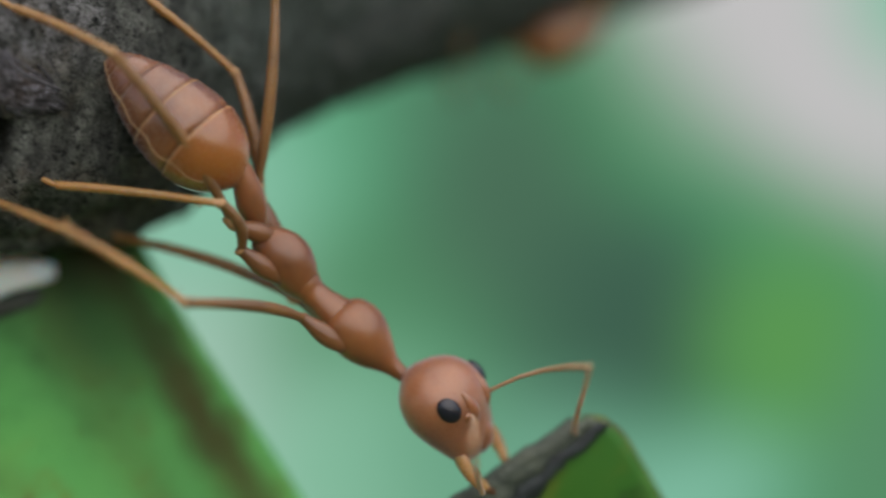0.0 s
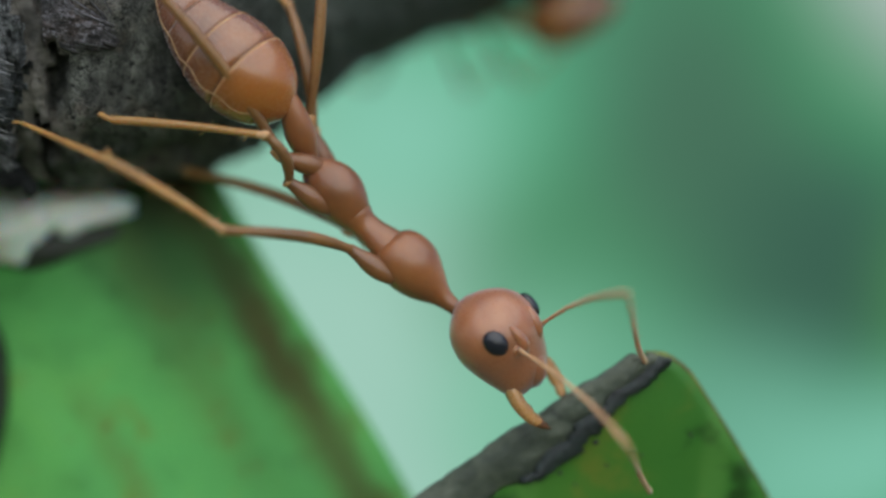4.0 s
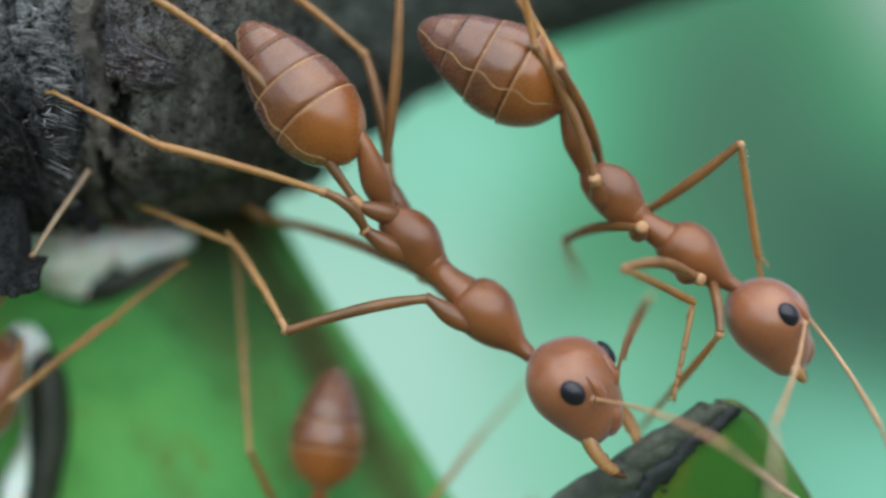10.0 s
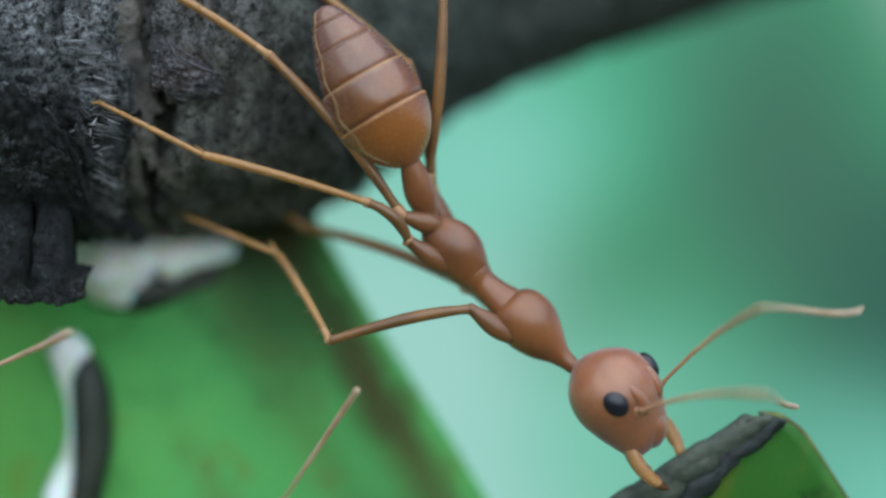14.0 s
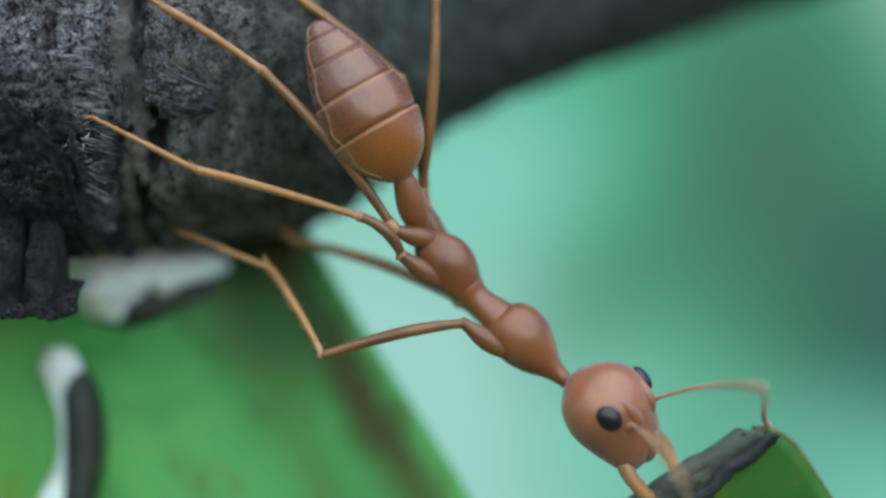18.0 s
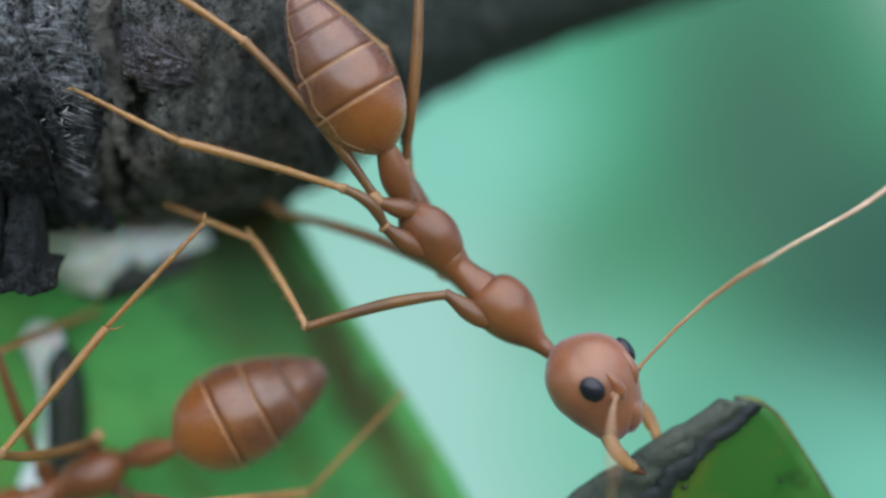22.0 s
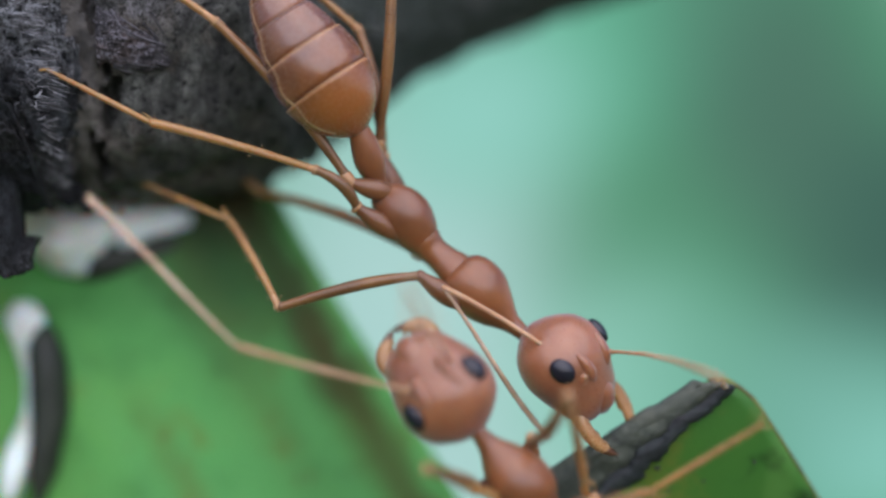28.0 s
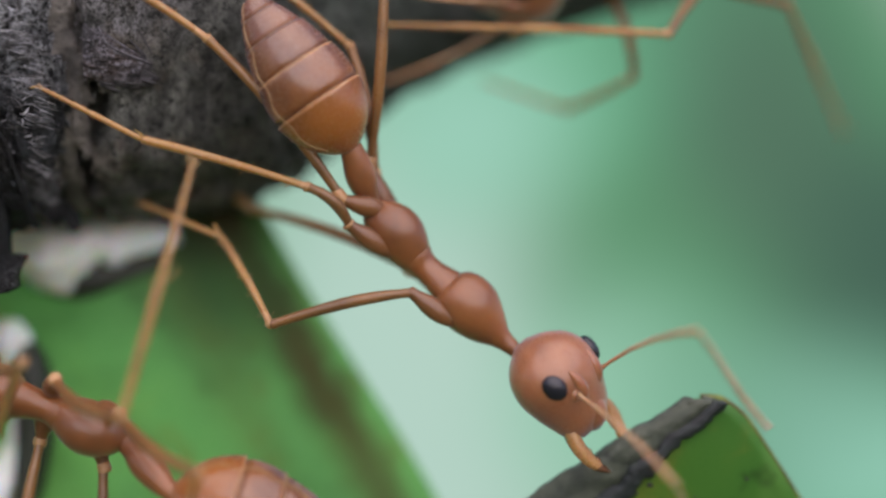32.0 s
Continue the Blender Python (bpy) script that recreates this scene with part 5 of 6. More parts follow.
    feel(parts, "right", [
        (0, -0.11, -0.85, 0.51), (0.5, 0.21, -0.75, 0.63), (1, 0.30, -0.69, 0.65), (2, 0.30, -0.66, 0.69),
        (3, 0.56, -0.52, 0.64), (3.5, 0.74, -0.43, 0.52), (5.5, 0.05, -0.83, 0.56), (6, -0.15, -0.83, 0.53),
        (6.5, -0.27, -0.80, 0.54), (7, -0.54, -0.81, 0.21), (7.5, 0.05, -0.84, 0.54), (8, 0.31, -0.80, 0.51),
        (8.2, 0.40, -0.68, 0.62), (8.6, 0.21, -0.82, 0.54), (9, 0.30, -0.82, 0.49), (9.4, 0.46, -0.65, 0.61),
        (9.6, 0.63, -0.44, 0.64), (9.8, 0.61, -0.43, 0.66), (10, 0.52, -0.36, 0.77), (10.6, -0.10, -0.75, 0.66),
        (11, -0.47, -0.82, 0.32), (11.5, -0.82, -0.53, -0.21), (12, -0.23, -0.96, 0.15), (12.5, 0.22, -0.87, 0.43),
        (12.8, 0.31, -0.82, 0.47), (13, 0.29, -0.73, 0.61), (13.2, 0.31, -0.78, 0.54), (13.4, -0.09, -0.80, 0.59),
        (13.8, 0.12, -0.72, 0.68), (14, 0.24, -0.24, 0.94), (14.2, 0.21, -0.39, 0.89), (14.6, 0.05, -0.85, 0.53),
        (15, 0.13, -0.95, 0.29), (15.5, 0.02, -0.85, 0.53), (17.5, 0.16, -0.74, 0.65), (18, 0.20, -0.74, 0.64),
        (19, 0.33, -0.71, 0.63), (20, 0.37, -0.67, 0.64), (20.6, -0.71, 0.47, 0.53), (21, 0.21, -0.83, 0.51),
        (21.5, -0.18, -0.97, 0.15), (22, 0.12, -0.90, 0.43), (22.5, 0.44, -0.51, 0.74), (23, 0.41, -0.69, 0.60),
        (23.5, -0.50, -0.79, 0.36), (24, 0.11, -0.85, 0.51), (24.5, -0.83, -0.55, 0.07), (25, -0.53, -0.78, 0.33),
        (25.5, -1.00, -0.01, -0.04), (27.5, -0.63, -0.76, 0.15), (28, -0.96, -0.17, -0.21), (28.6, -0.71, -0.47, 0.52),
        (29.2, -0.64, -0.68, 0.35), (29.6, -0.29, -0.83, 0.47), (30, -0.92, -0.39, 0.06), (30.4, -0.92, -0.40, 0.03),
        (31.1, -0.50, -0.79, 0.36), (31.4, 0.09, -0.67, 0.73), (31.7, 0.03, -0.72, 0.69), (32, 0.57, -0.55, 0.61)],
        [(0, 0.47, 0.62, -0.63), (0.5, 0.54, 0.58, -0.61), (1, 0.55, 0.59, -0.59), (2, 0.54, 0.60, -0.59),
        (3, 0.52, 0.62, -0.59), (3.5, 0.52, 0.63, -0.57), (5.5, 0.32, 0.56, -0.77), (6, 0.35, 0.56, -0.75),
        (6.5, 0.30, 0.55, -0.78), (7, 0.99, 0.08, -0.08), (7.5, 0.34, 0.53, -0.78), (8, 0.40, 0.57, -0.71),
        (8.2, 0.46, 0.65, -0.61), (8.6, 0.39, 0.58, -0.71), (9, 0.41, 0.57, -0.71), (9.4, 0.46, 0.64, -0.61),
        (9.6, 0.48, 0.68, -0.55), (9.8, 0.51, 0.69, -0.51), (10, 0.66, 0.65, -0.39), (10.6, 0.36, 0.64, -0.68),
        (11, 0.53, 0.57, -0.63), (11.5, 0.97, -0.09, -0.22), (12, 0.52, 0.51, -0.68), (12.5, 0.39, 0.57, -0.72),
        (12.8, 0.44, 0.63, -0.64), (13, 0.47, 0.62, -0.63), (13.2, 0.42, 0.68, -0.60), (13.4, 0.40, 0.69, -0.60),
        (13.8, 0.37, 0.67, -0.64), (14, 0.37, 0.80, -0.47), (14.2, 0.41, 0.72, -0.56), (14.6, 0.33, 0.62, -0.71),
        (15, 0.54, 0.23, -0.81), (15.5, 0.30, 0.57, -0.77), (17.5, 0.40, 0.62, -0.68), (18, 0.43, 0.65, -0.63),
        (19, 0.45, 0.65, -0.62), (20, 0.45, 0.67, -0.60), (20.6, -0.04, 0.78, -0.63), (21, 0.37, 0.59, -0.72),
        (21.5, 0.21, 0.55, -0.81), (22, 0.36, 0.57, -0.74), (22.5, 0.48, 0.69, -0.54), (23, 0.45, 0.63, -0.64),
        (23.5, 0.51, 0.37, -0.78), (24, 0.30, 0.58, -0.75), (24.5, 0.91, 0.06, -0.42), (25, 0.87, 0.29, -0.40),
        (25.5, 0.95, -0.31, -0.05), (27.5, 0.96, 0.22, -0.19), (28, 0.96, 0.11, -0.24), (28.6, 0.77, -0.17, -0.61),
        (29.2, 0.94, 0.23, -0.25), (29.6, 0.31, -0.72, 0.62), (30, 0.95, -0.30, -0.02), (30.4, 0.96, -0.27, 0.01),
        (31.1, 0.65, 0.32, -0.69), (31.4, 0.33, 0.48, -0.81), (31.7, 0.45, 0.53, -0.72), (32, 0.45, 0.63, -0.63)])
    # the gaster is raised as the body moves, and again after the thirteenth second
    g = holder["gaster"]
    g.scale = (1.0, 0.89, 0.89)
    low, mid, high, end = [Matrix.LocRotScale(Vector(at) * MM, Quaternion(q), None) for at, q in (
        ((-2.28, -0.14, 0.39), (0.9969, 0.0066, -0.0720, -0.0295)), ((-2.46, -0.22, 0.30), (0.9969, -0.0036, -0.0254, -0.0740)),
        ((-2.33, -0.03, 0.52), (0.9942, 0.0020, 0.0990, -0.0440)), ((-2.32, -0.05, 0.50), (0.9972, 0.0012, 0.0730, -0.0190)))]
    walk(g, [(0, low), (7.9, low), (8.5, mid), (13.3, mid), (13.7, high), (20, high), (26, end), (32, end)])
    # the feet stay as the body moves at about eight seconds; the right front leg steps
    for (pair, side), early in (
            (("hind", "right"), (-0.95, -0.16, 0.27, -0.83, 0.14, -0.55, -0.87, 0.11, -0.49)),
            (("middle", "right"), (-0.82, -0.21, 0.54, -0.71, -0.17, -0.68, -0.79, 0.17, -0.58)),
            (("front", "right"), (-0.75, -0.66, -0.03, -0.86, -0.5, 0.09, -0.7, 0.19, -0.69))):
        joints = HOLD_LEGS[pair, side]
        late = [(b - a).normalized() for a, b in zip(joints[1:], joints[2:])]
        early = [Vector(early[k:k + 3]).normalized() for k in (0, 3, 6)]
        rows = [(0, *early), (7.9, *early)]
        if pair == "front":
            first = [Vector((-0.64, -0.77, -0.02, -0.96, -0.23, -0.16, -0.68, 0.28, -0.68)[k:k + 3]).normalized() for k in (0, 3, 6)]
            rows = [(0, *first), (3.5, *first), (5.5, *early), (7.9, *early)]
        rows += [(t, *[mixed(a, b, f) for a, b in zip(early, late)]) for t, f in ((8.0, 0.2), (8.1, 0.4), (8.2, 0.6), (8.3, 0.8))]
        bend(holder, pair, side, rows + [(8.4, *late), (32, *late)], joints)

    W = WALKERS
    stride(W["first"], [
        (0, -21.61, -1.35, 1.32, 0, 60, 0), (4.2, -17.33, -1.35, 0.51, -5, 60, 0), (5.0, -4.93, -1.88, -0.34, -5, 50, 0), (5.5, -1.10, -1.95, -0.98, -12, 38, 0), (5.6, 0.20, -1.95, -2.51, -26, 38, 0), (5.7, 0.96, -1.95, -1.26, -16, 45, 0), (5.8, 1.54, -1.90, -1.07, -8, 50, 0),
        (6.0, 1.49, -1.80, 0.28, -1, 62, 0), (6.2, 3.41, -1.76, -1.31, -22, 58, 0), (6.4, 4.17, -1.70, -1.51, -38, 50, 0), (6.6, 5.87, -1.65, -2.05, -34, 45, 0), (6.8, 9.88, -1.40, -5.91, -38, 40, 0), (7.0, 11.27, -1.20, -7.80, -44, 40, -5), (7.4, 16.76, -0.60, -15.36, -52, 40, -10), (8.0, 20.79, 2.25, -27.68, -60, 40, -20), (32, 18.72, 2.25, -26.82, -60, 40, -20)], feelers=-0.45, size=0.94, gaster=-24, head=-22,
        steps={("hind", "right"): [(5.5, -0.76, -0.63, -0.17, -0.62, 0.33, -0.71, -0.59, 0.4, -0.7), (6, -0.42, 0.29, 0.86, -0.91, 0.36, 0.18, -0.97, -0.23, 0.09), (7, -0.7, -0.24, -0.68, 0.24, -0.06, -0.97, 0.24, -0.06, -0.97)],
               ("middle", "left"): [(5.5, -0.4, 0.35, 0.85, 0.17, 0.93, 0.32, 0.17, 0.93, 0.32), (6, 0.02, 0.36, 0.93, -0.49, 0.62, -0.62, -0.48, 0.59, -0.64), (7, -0.83, 0.12, -0.54, -0.33, 0.63, -0.7, -0.33, 0.63, -0.7)],
               ("front", "left"): [(5.5, -0.32, 0.71, 0.63, -0.41, 0.64, -0.65, -0.41, 0.64, -0.65), (6, -0.09, -0.13, 0.99, 0.46, 0.55, -0.69, 0.46, 0.55, -0.69)],
               ("middle", "right"): [(5.5, -0.14, -0.65, 0.74, 0.11, -0.34, -0.93, 0.11, -0.34, -0.93), (6, -0.14, -0.95, 0.28, 0.48, 0.57, -0.67, 0.24, 0.66, -0.71), (7, -0.64, -0.27, -0.72, -0.33, -0.63, -0.7, -0.33, -0.63, -0.7)],
               ("front", "right"): [(5.5, 0.58, -0.69, 0.43, 0.33, 0.53, -0.78, 0.33, 0.53, -0.78), (6, -0.56, -0.78, 0.28, 0.85, 0.28, -0.44, -0.12, 0.39, -0.91)],
               ("hind", "left"): [(5.5, -0.64, -0.17, 0.75, -0.74, 0.67, -0.08, -0.56, 0.69, -0.46), (6, -0.73, -0.41, -0.54, -0.55, 0.68, -0.49, -0.41, 0.59, -0.7), (7, -0.86, -0.42, -0.31, 0.72, 0.67, -0.15, 0.77, 0.64, 0.1)]},
        probes={"left": [(5.5, 0.13, 0.23, 0.96, 0.82, 0.21, 0.53), (6, 0.57, -0.69, -0.44, 0.11, -0.98, 0.14)],
                "right": [(5.5, 0.32, -0.95, 0.05, 0.51, -0.2, 0.84), (6, 0.64, -0.75, -0.13, 0.09, -0.98, 0.19)]})
    stride(W["second"], [
        (0, 3.84, 5.50, 28.58, -100, 30, 0), (7.2, 1.75, 3.60, 15.55, -100, 30, 0), (8.0, 0.61, 1.00, 8.03, -92, 40, 5), (8.2, 1.02, 0.80, 6.17, -86, 50, 5), (8.4, 0.74, 0.70, 5.09, -72, 55, 5), (8.6, 0.78, 0.60, 3.50, -70, 65, 3), (8.8, 1.14, 0.50, 2.79, -65, 70, 0), (9.0, 1.64, 0.50, 1.84, -51, 72, 0), (9.2, 1.18, 0.40, 4.14, -44, 72, 3), (9.4, 1.24, 0.30, 4.06, -43, 72, 3),
        (9.6, 2.52, 0.20, 1.99, -35, 72, 0), (9.8, 3.87, 0.10, 0.56, -40, 72, 0), (10.0, 4.10, 0.00, 0.42, -42, 72, 0), (10.2, 4.29, -0.30, 0.10, -43, 68, 0), (10.4, 4.12, -0.60, -0.91, -48, 45, 0), (10.6, 4.53, -0.80, -1.51, -54, 25, 0), (10.8, 5.15, -0.90, -2.84, -52, 18, 0), (11.0, 4.92, -1.00, -4.17, -60, 15, -10),
        (11.2, 5.82, -0.90, -6.08, -60, 15, -10), (11.4, 7.13, -0.60, -9.76, -62, 15, -10), (12.2, 12.93, 2.00, -24.63, -65, 15, 0), (32, 13.14, 2.00, -23.34, -65, 15, 0)], size=0.94, feelers=-0.1, gaster=-14,
        steps={("front", "right"): [(9, -0.43, -0.89, -0.17, 0.97, -0.16, -0.17, 0.97, -0.16, -0.17), (10, -0.65, -0.73, -0.22, 0.72, 0.69, 0.02, 0.48, -0.35, -0.8)],
               ("middle", "right"): [(9, -0.5, -0.66, -0.56, -0.4, 0.55, -0.74, -0.4, 0.55, -0.74), (10, -0.32, 0.69, -0.65, 0.29, 0.89, -0.35, 0.29, 0.89, -0.35), (11, -0.65, -0.76, -0.11, 0.82, 0.47, -0.33, 0.82, 0.47, -0.33)],
               ("hind", "left"): [(9, 0.21, 0.1, 0.97, -0.72, 0.32, -0.61, -0.72, 0.32, -0.61), (10, -0.7, -0.57, 0.43, -0.53, 0.85, 0.03, -0.53, 0.85, 0.03), (11, -0.64, 0.74, 0.18, 0.73, 0.06, -0.68, 0.73, 0.06, -0.68)],
               ("hind", "right"): [(9, -0.57, -0.68, 0.46, -0.72, -0.32, -0.61, -0.72, -0.32, -0.61), (10, -0.91, -0.01, 0.41, -0.82, -0.08, 0.56, -0.82, -0.15, 0.55), (11, -0.95, -0.14, -0.29, -0.37, 0.32, -0.87, 0.15, -0.06, -0.99)],
               ("middle", "left"): [(10, 0.14, -0.25, 0.96, 0.78, 0.14, -0.61, 0.78, 0.14, -0.61), (11, -0.45, 0.47, 0.75, 0.81, -0.11, -0.57, 0.81, -0.11, -0.57)],
               ("front", "left"): [(10, 0.45, -0.88, -0.18, 0.18, 0.56, -0.81, 0.18, 0.56, -0.81), (11, -0.37, 0.33, 0.87, 0.46, 0.55, -0.69, 0.46, 0.55, -0.69)]},
        probes={"left": [(8, 0.66, 0.61, 0.44, 0.91, -0.26, -0.32), (9, 0.48, -0.86, 0.17, 0.17, -0.98, 0.13), (10, 0.67, -0.74, -0.08, 0.9, 0.11, -0.42)],
                "right": [(8, 0.55, -0.82, 0.19, 0.83, -0.46, 0.3), (9, 0.45, -0.89, 0.03, 0.27, -0.96, -0.05), (10, 0.08, -0.91, -0.4, 0, -1, 0.02)]})
    stride(W["behind"], [
        (0, 4.37, 8.60, 5.53, 190, 80, 0), (1, 3.22, 8.50, 5.51, 190, 80, 0), (2, 3.18, 8.30, 5.59, 190, 80, 0), (3, 2.02, 8.10, 5.12, 190, 80, 0), (3.5, 2.01, 8.00, 4.46, 190, 80, 0), (5.6, 1.16, 6.60, 3.82, 205, 30, 0), (6.0, 0.51, 6.20, 3.17, 215, 30, 0), (6.5, 0.25, 5.80, 3.61, 208, 35, 0), (7.0, 0.11, 5.60, 3.77, 206, 35, 0), (7.5, -0.46, 4.90, 2.34, 245, 50, 0),
        (8.0, -0.90, 4.40, -0.09, 267, 65, 0), (8.2, -1.54, 3.88, -1.34, 268, 70, 0), (8.4, -1.54, 3.45, -2.12, 276, 70, 0), (8.6, -1.40, 3.03, -2.86, 270, 60, 0), (8.8, -2.30, 2.60, -5.50, 258, 40, 0), (9.0, -2.21, 2.50, -5.59, 260, 20, 0), (9.2, -2.19, 2.40, -5.99, 263, 10, 0), (9.5, -1.90, 2.20, -6.74, 268, 5, 0), (9.8, -2.04, 2.20, -6.94, 268, 5, 0), (10.0, -2.07, 2.20, -6.57, 262, 5, 0), (10.2, -2.66, 2.20, -5.79, 238, 5, 0), (10.4, -2.67, 2.20, -6.44, 245, 5, 0), (10.6, -2.93, 2.20, -7.87, 258, 5, 0), (11, -3.31, 2.20, -10.42, 260, 5, 0), (13, -2.66, 2.20, -10.42, 262, 5, 0), (14.5, -3.12, 2.20, -14.78, 262, 5, 0), (32, -3.09, 2.20, -20.25, 255, 5, 0)], size=0.74,
        steps={("hind", "right"): [(9, -0.52, -0.54, 0.66, -0.65, -0.02, -0.76, -0.65, -0.02, -0.76), (10, -0.8, -0.47, 0.38, -0.93, -0.2, -0.3, -0.93, -0.2, -0.3)],
               ("hind", "left"): [(9, -0.68, 0.14, 0.72, -0.21, 0.24, -0.95, -0.21, 0.24, -0.95)]})
    stride(W["edge"], [
        (0, -28.48, 1.50, -11.25, 60, 10, 0), (8.6, -20.26, 1.50, -8.35, 60, 72, 0), (9.5, -8.39, 1.80, -6.49, 78, 60, 0), (10.0, -9.12, 1.80, -5.94, 72, 50, 0), (10.4, -11.40, 1.80, -5.43, 60, 30, 0), (10.8, -16.00, 1.80, -4.79, 70, 20, 0), (11.5, -18.00, 1.80, -6.50, 40, 10, 0), (13.2, -15.50, 1.80, -5.60, 15, 10, 0), (14.0, -14.60, 1.80, -4.60, 10, 10, 0), (15.0, -15.20, 1.80, -4.40, 20, 10, 0), (16.5, -28.00, 1.80, -3.00, 60, 10, 0), (32, -28.80, 1.80, -0.65, 60, 10, 0)],
        steps={("front", "right"): [(10, 0.96, -0.28, 0.05, 0.83, -0.21, -0.52, 0.83, -0.21, -0.52)],
               ("front", "left"): [(10, 0.91, 0.28, 0.31, 0.46, 0.55, -0.69, 0.46, 0.55, -0.69)]},
        probes={"left": [(14, 0.88, 0.16, 0.45, 0.76, 0.05, 0.64), (15, 0.94, -0.1, 0.32, 0.75, -0.12, 0.66)],
                "right": [(14, 0.67, -0.04, 0.74, -0.06, -0.2, 0.98), (15, 0.75, -0.42, 0.51, -0.08, -0.2, 0.98)]})
    stride(W["top"], [
        (0, -4.75, -0.55, 25.82, -75, 15, 0), (10.6, -3.30, -0.66, 17.76, -80, 15, 0), (11.5, -2.58, -1.43, 7.80, -95, 15, 0), (12.0, -2.02, -1.49, 7.86, -101, 18, 0), (12.5, -2.58, -1.59, 5.87, -88, 30, 0), (13, -2.02, -1.65, 5.02, -102, 34, 0),
        (13.35, -4.56, -0.88, 12.71, -70, 12, 0), (14.2, -6.94, -0.55, 23.93, -70, 12, 0), (32, -6.70, -0.55, 27.77, -70, 12, 0)], feelers=0.1, head=-14,
        steps={("front", "right"): [(13, 0.65, -0.55, 0.52, 0.24, -0.13, -0.96, 0.19, 0.37, -0.91)],
               ("front", "left"): [(13, 0.02, -0.32, 0.95, 0.32, -0.19, -0.93, 0.47, -0.16, -0.87)],
               ("middle", "right"): [(13, 0.6, -0.73, -0.32, 0.8, -0.57, -0.19, 0.47, -0.09, -0.88)]},
        probes={"right": [(12, 0.74, 0.3, 0.6, 0.91, -0.41, 0.01), (13, 0.97, -0.23, 0.11, 0.21, -0.48, 0.85)],
                "left": [(12, 0.29, 0.51, 0.81, 0.36, -0.4, 0.85), (13, 0.27, -0.16, 0.95, 0.3, -0.34, 0.89)]})
    stride(W["far"], [
        (0, -16.09, 12.00, 19.87, 20, 80, 0), (14.2, -14.58, 11.00, 15.07, 0, 100, 0), (14.7, -5.57, 9.00, 1.59, 0, 105, 0), (15.0, -5.05, 9.00, 1.67, 4, 108, 0), (15.2, 2.08, 9.00, 3.98, 14, 110, 0), (15.6, 8.37, 10.00, 8.62, 20, 110, 0), (17, 17.76, 15.00, 18.77, 20, 110, 0), (32, 17.87, 15.00, 21.49, 20, 110, 0)])
    stride(W["low"], [
        (0, -3.15, 2.70, -27.28, 110, 10, 0), (11.8, -2.00, 2.70, -22.00, 100, 10, 0), (13.0, -1.54, 2.70, -11.59, 100, 10, 0), (14.0, -2.86, 2.70, -10.26, 100, 10, 0), (14.8, -3.60, 2.70, -18.00, 100, 10, 0), (18.5, -0.84, 2.70, -23.67, 110, 10, 0), (20.5, -3.28, 2.20, -12.41, 110, 10, 0), (21.2, -4.02, 2.00, -9.41, 115, 10, 0), (21.5, -3.45, 1.80, -5.55, 150, 12, 0), (21.65, -6.32, 1.70, -4.20, 182, 15, 0), (22.0, -7.02, 1.70, -4.84, 205, 12, 0), (23.0, -7.10, 1.70, -4.78, 205, 12, 0),
        (23.5, -9.15, 1.80, -4.09, 200, 12, 0), (24.0, -9.37, 1.90, -5.18, 200, 12, 0), (24.5, -8.35, 2.00, -5.60, 212, 12, 0), (25.0, -7.64, 2.00, -6.23, 222, 12, 0), (25.5, -5.32, 2.00, -8.03, 256, 10, 0), (26.5, -4.82, 2.00, -19.05, 262, 10, 0), (32, -5.23, 2.00, -23.34, 262, 10, 0)],
        steps={("hind", "right"): [(22, 0.32, -0.38, 0.86, -0.88, -0.39, -0.27, -0.92, -0.35, -0.16), (23, 0.27, -0.37, 0.89, -0.89, -0.38, -0.27, -0.92, -0.36, -0.17), (25, -0.7, 0.2, 0.69, -0.78, -0.6, -0.2, -0.78, -0.62, -0.13)],
               ("middle", "right"): [(22, -0.19, -0.97, 0.17, -0.55, 0.16, -0.82, -0.36, 0.12, -0.92), (23, -0.24, -0.94, 0.23, -0.54, 0.16, -0.83, -0.36, 0.12, -0.93)],
               ("hind", "left"): [(22, -0.52, -0.05, 0.85, -0.64, 0.5, -0.58, -0.93, -0.33, -0.17), (23, -0.53, -0.04, 0.85, -0.64, 0.53, -0.56, -0.91, -0.36, -0.19), (24, -0.82, 0.19, 0.54, -0.66, 0.34, -0.67, -0.97, -0.19, -0.15), (25, -0.77, 0.42, 0.47, -0.39, 0.49, -0.78, -0.97, -0.18, -0.18)]},
        probes={"left": [(13, 0.95, -0.29, 0.11, 0.76, -0.4, 0.51), (14, 0.74, -0.51, 0.43, 0.54, -0.63, 0.55)],
                "right": [(13, 0.72, -0.5, 0.48, -0.19, -0.26, 0.95), (14, 0.44, -0.66, 0.61, -0.2, -0.28, 0.94), (21, 0.97, -0.2, 0.13, 0.58, -0.81, 0.1)]})
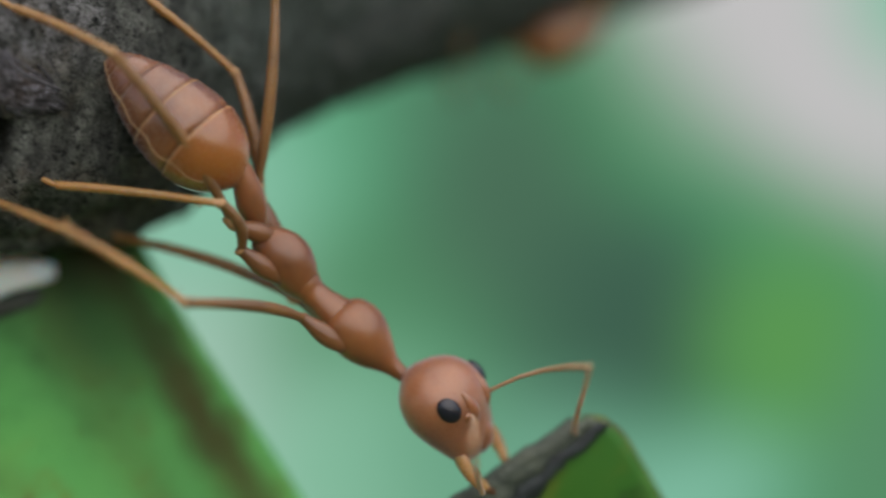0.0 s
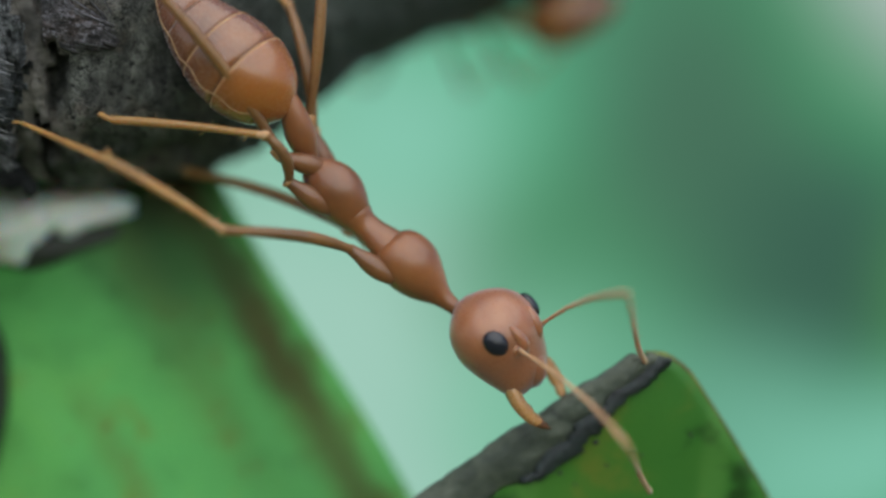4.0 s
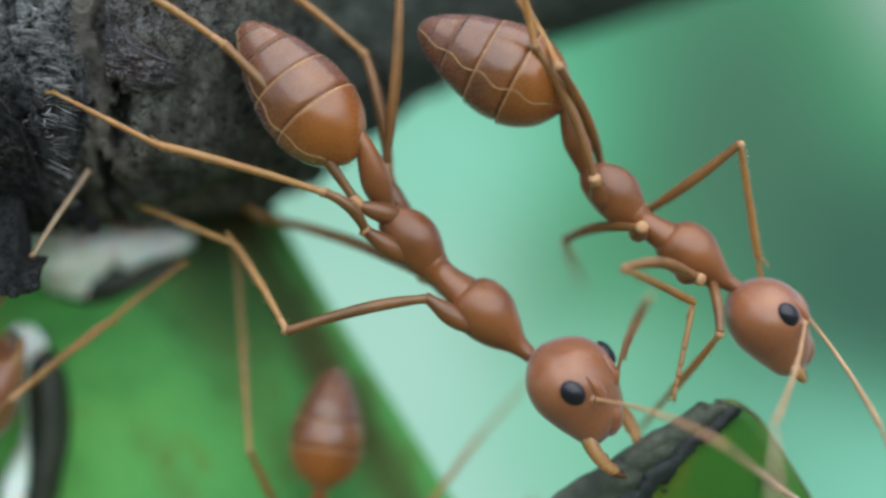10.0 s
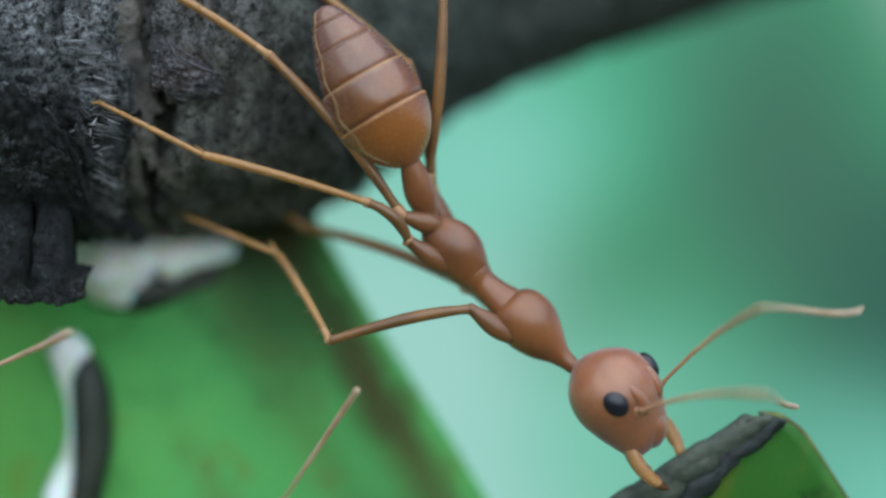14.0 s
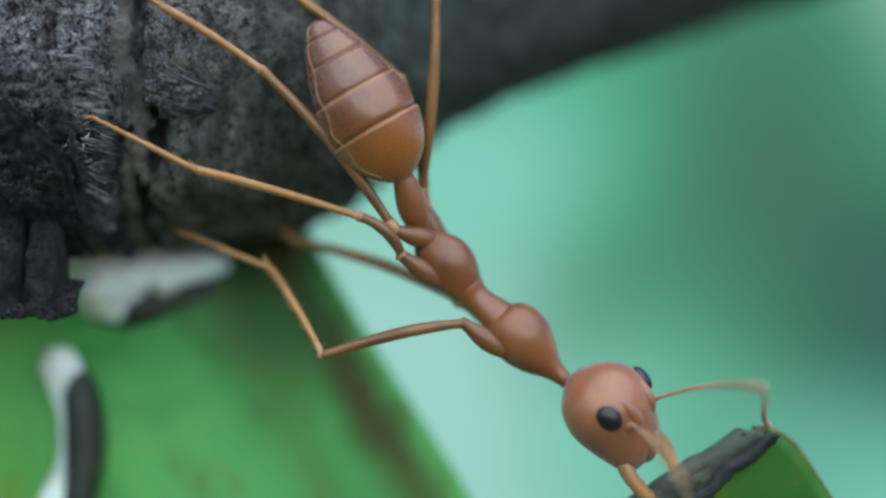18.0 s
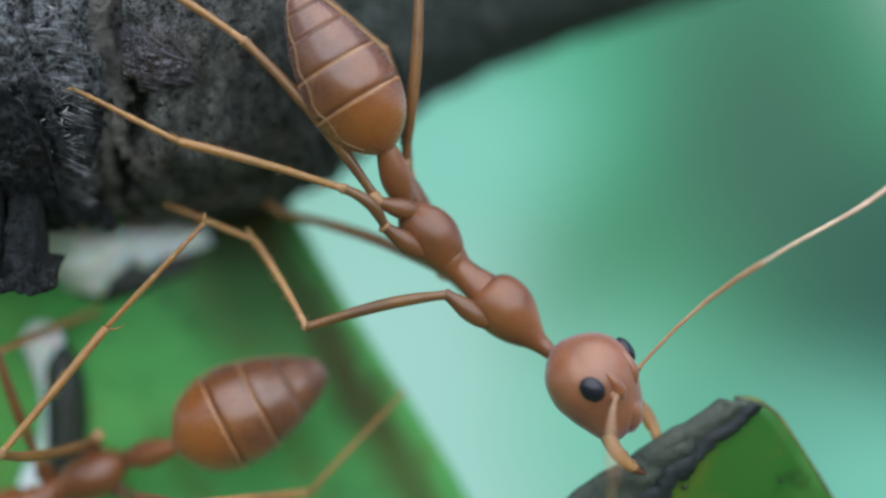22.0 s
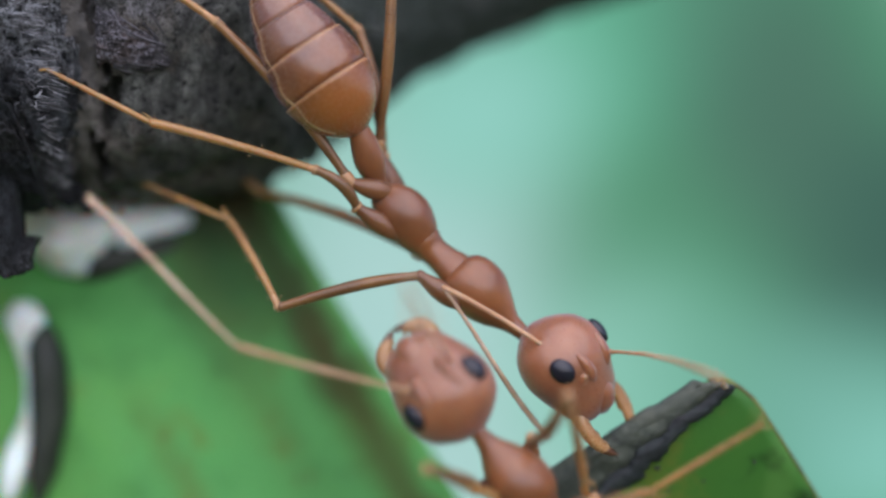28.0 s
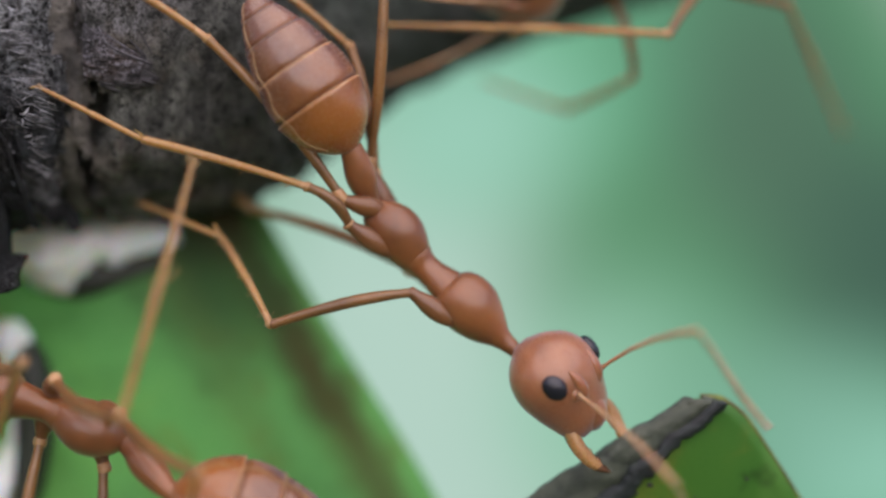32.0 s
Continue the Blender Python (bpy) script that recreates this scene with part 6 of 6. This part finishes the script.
    stride(W["cross"], [
        (0, 1.13, -0.62, -24.97, 110, 0, 0), (24.0, 1.60, -0.62, -17.50, 110, 0, 0), (24.5, 1.90, -0.70, -11.60, 112, -5, 0), (25.0, 2.06, -0.74, -7.93, 112, -5, 0), (25.5, 0.48, -0.87, -6.98, 112, -5, 0), (26.3, 1.78, -0.99, -8.31, 118, -5, 0), (27.5, 2.55, -1.36, -7.57, 122, -5, 0), (27.8, 2.38, -1.55, -6.22, 128, -5, 0), (28.0, 2.77, -1.61, -5.20, 130, -5, 0),
        (28.2, 1.29, -1.74, -3.35, 132, -5, 0), (28.4, 0.51, -1.80, -2.42, 144, -3, 0), (28.6, -1.28, -1.86, -0.13, 139, 0, 0), (28.8, -2.99, -1.86, 2.08, 138, 0, 0), (29.0, -4.19, -1.86, 3.19, 140, 5, 0), (29.4, -4.35, -1.80, 5.58, 113, 12, 0), (29.8, -6.06, -1.70, 7.70, 110, 15, 0), (30.0, -7.11, -1.60, 8.61, 110, 15, 0), (30.3, -10.2, -1.00, 13.3, 118, 15, 0), (31, -17.13, -0.62, 23.14, 125, 15, 0), (32, -18.89, -0.62, 25.98, 125, 15, 0)], feelers=0.15,
        steps={("front", "left"): [(25, 0.48, 0.46, 0.75, 0.35, 0.42, -0.84, -0.11, 0.81, -0.58), (28, 0.51, 0.18, 0.84, -0.68, -0.28, -0.68, -0.68, -0.28, -0.68), (29, -0.77, 0.15, 0.62, 0.62, 0.59, -0.51, 0.62, 0.59, -0.51)],
               ("front", "right"): [(25, 0.02, -0.99, 0.14, 0.43, -0.9, 0.07, 0.43, -0.9, 0.07), (28, 0.24, -0.44, 0.87, -0.68, 0.29, -0.67, -0.68, 0.29, -0.67)],
               ("middle", "left"): [(25, 0.49, 0.87, -0.02, -0.33, 0.63, -0.7, -0.33, 0.63, -0.7), (29, -0.57, 0.82, 0.11, 0.43, 0.82, -0.37, 0.43, 0.82, -0.37)],
               ("middle", "right"): [(28, 0.22, 0.09, 0.97, -0.4, -0.45, -0.79, -0.12, -0.98, 0.19), (29, -0.43, -0.18, 0.88, -0.29, 0.15, -0.95, -0.29, 0.15, -0.95)],
               ("hind", "left"): [(29, -0.87, 0.49, 0.06, 0.77, 0.41, -0.49, 0.49, 0.61, -0.63)],
               ("hind", "right"): [(29, -0.83, -0.55, -0.09, -0.88, 0.09, -0.47, -0.57, 0.23, -0.79), (30, -0.83, -0.54, 0.1, -0.94, -0.21, -0.26, -0.52, 0.8, 0.31)]},
        probes={"right": [(25, 0.43, -0.85, 0.29, 0.54, -0.79, 0.31), (28, 0.5, -0.09, 0.86, -0.21, 0.08, 0.97)],
                "left": [(25, 0.04, -0.01, 1, 0.02, 0.28, 0.96), (28, 0.82, 0.57, 0.09, 0.99, 0.1, -0.06)]})
    stride(W["last"], [
        (0, -1.82, -0.22, -25.38, 105, 0, 0), (29.3, -0.41, -0.36, -19.15, 105, 0, 0), (29.7, 0.02, -0.40, -11.47, 102, 0, 0), (30.0, 0.02, -0.50, -9.74, 100, 0, 0), (30.3, -0.75, -0.54, -8.60, 98, 0, 0), (30.6, -2.35, -0.60, -6.93, 95, 0, 0), (31.0, -3.11, -0.68, -8.25, 98, 0, 0), (31.2, -2.55, -0.80, -6.13, 118, 8, 0), (31.4, -2.47, -1.03, -4.07, 148, 18, 0),
        (31.7, -4.63, -1.08, -3.00, 152, 30, 0), (32.0, -5.73, -1.12, -3.00, 157, 32, 0)],
        steps={("middle", "right"): [(32, -0.66, -0.48, 0.58, 0.13, -0.79, -0.61, 0.2, -0.47, -0.86)],
               ("hind", "right"): [(32, -0.67, -0.42, 0.61, 0.01, 0.98, -0.18, 0.1, 0.96, -0.25)],
               ("front", "right"): [(32, -0.58, -0.63, 0.53, 0.15, 0.96, -0.25, 0.15, 0.96, -0.25)]},
        probes={"right": [(30, 0.99, -0.05, -0.14, 0.99, 0.13, 0.02), (31, 0.03, -0.88, 0.47, -0.03, 0.01, 1)],
                "left": [(30, 0.8, 0.27, 0.54, 0.51, -0.13, 0.85), (31, 0.39, -0.55, 0.74, 0.83, 0.15, 0.54)]})
    stride(W["climb"], [
        (0, 17.88, -0.40, -27.15, 15, 0, 0), (21.8, 13.00, -0.40, -18.00, 15, 0, 0), (22.5, 7.56, -0.50, -8.09, 15, 0, 0), (23, 6.90, -0.60, -6.66, 15, 0, 0), (23.5, 6.90, -0.60, -7.36, 15, 0, 0), (24.2, 12.00, -0.50, -16.00, 15, 0, 0), (26.5, 15.86, -0.40, -26.34, 15, 0, 0), (32, 17.88, -0.40, -27.15, 15, 0, 0)], feelers=0.0,
        steps={("front", "left"): [(23, -0.4, 0.81, 0.42, -0.07, 0.98, -0.17, 0.02, 1, -0.07)],
               ("middle", "left"): [(22.5, -0.48, -0.63, 0.61, -0.41, -0.76, -0.5, -0.41, -0.76, -0.5), (23, -0.23, -0.64, 0.73, -0.39, -0.74, -0.54, -0.39, -0.74, -0.54), (23.5, -0.21, -0.84, 0.49, -0.42, -0.76, -0.5, -0.42, -0.76, -0.5)],
               ("hind", "left"): [(22.5, -0.48, -0.45, 0.76, -0.58, -0.62, -0.53, -0.58, -0.62, -0.53), (23, -0.26, -0.48, 0.84, -0.56, -0.6, -0.57, -0.56, -0.6, -0.57), (23.5, -0.26, -0.58, 0.77, -0.58, -0.61, -0.54, -0.58, -0.61, -0.54)]})
    stride(W["perch"], [
        (0, 16.55, 9.00, 18.26, 200, 60, 0), (30.0, 12.34, 4.00, 11.43, 200, 60, 0), (31.0, 5.22, 2.50, 5.79, 190, 66, 0), (31.5, 5.43, 2.50, 5.58, 190, 66, 0), (32.0, 5.53, 2.50, 5.41, 190, 66, 0)], sweep=6,
        steps={("hind", "left"): [(31, 0.92, 0.17, 0.36, 0.8, 0.46, -0.38, 0.93, 0.23, -0.29), (32, 0.64, -0.34, 0.69, 0.98, -0.06, -0.21, 0.98, -0.14, -0.15)],
               ("front", "left"): [(31, -0.64, 0.28, 0.72, -0.12, 0.99, -0.06, -0.12, 0.99, -0.06), (32, -0.14, 0.41, 0.9, 0.6, 0.78, -0.19, 0.86, -0.15, -0.48)],
               ("middle", "left"): [(32, -0.86, 0.02, 0.5, -0.35, 0.91, 0.23, -0.35, 0.91, 0.23)]})


motions()
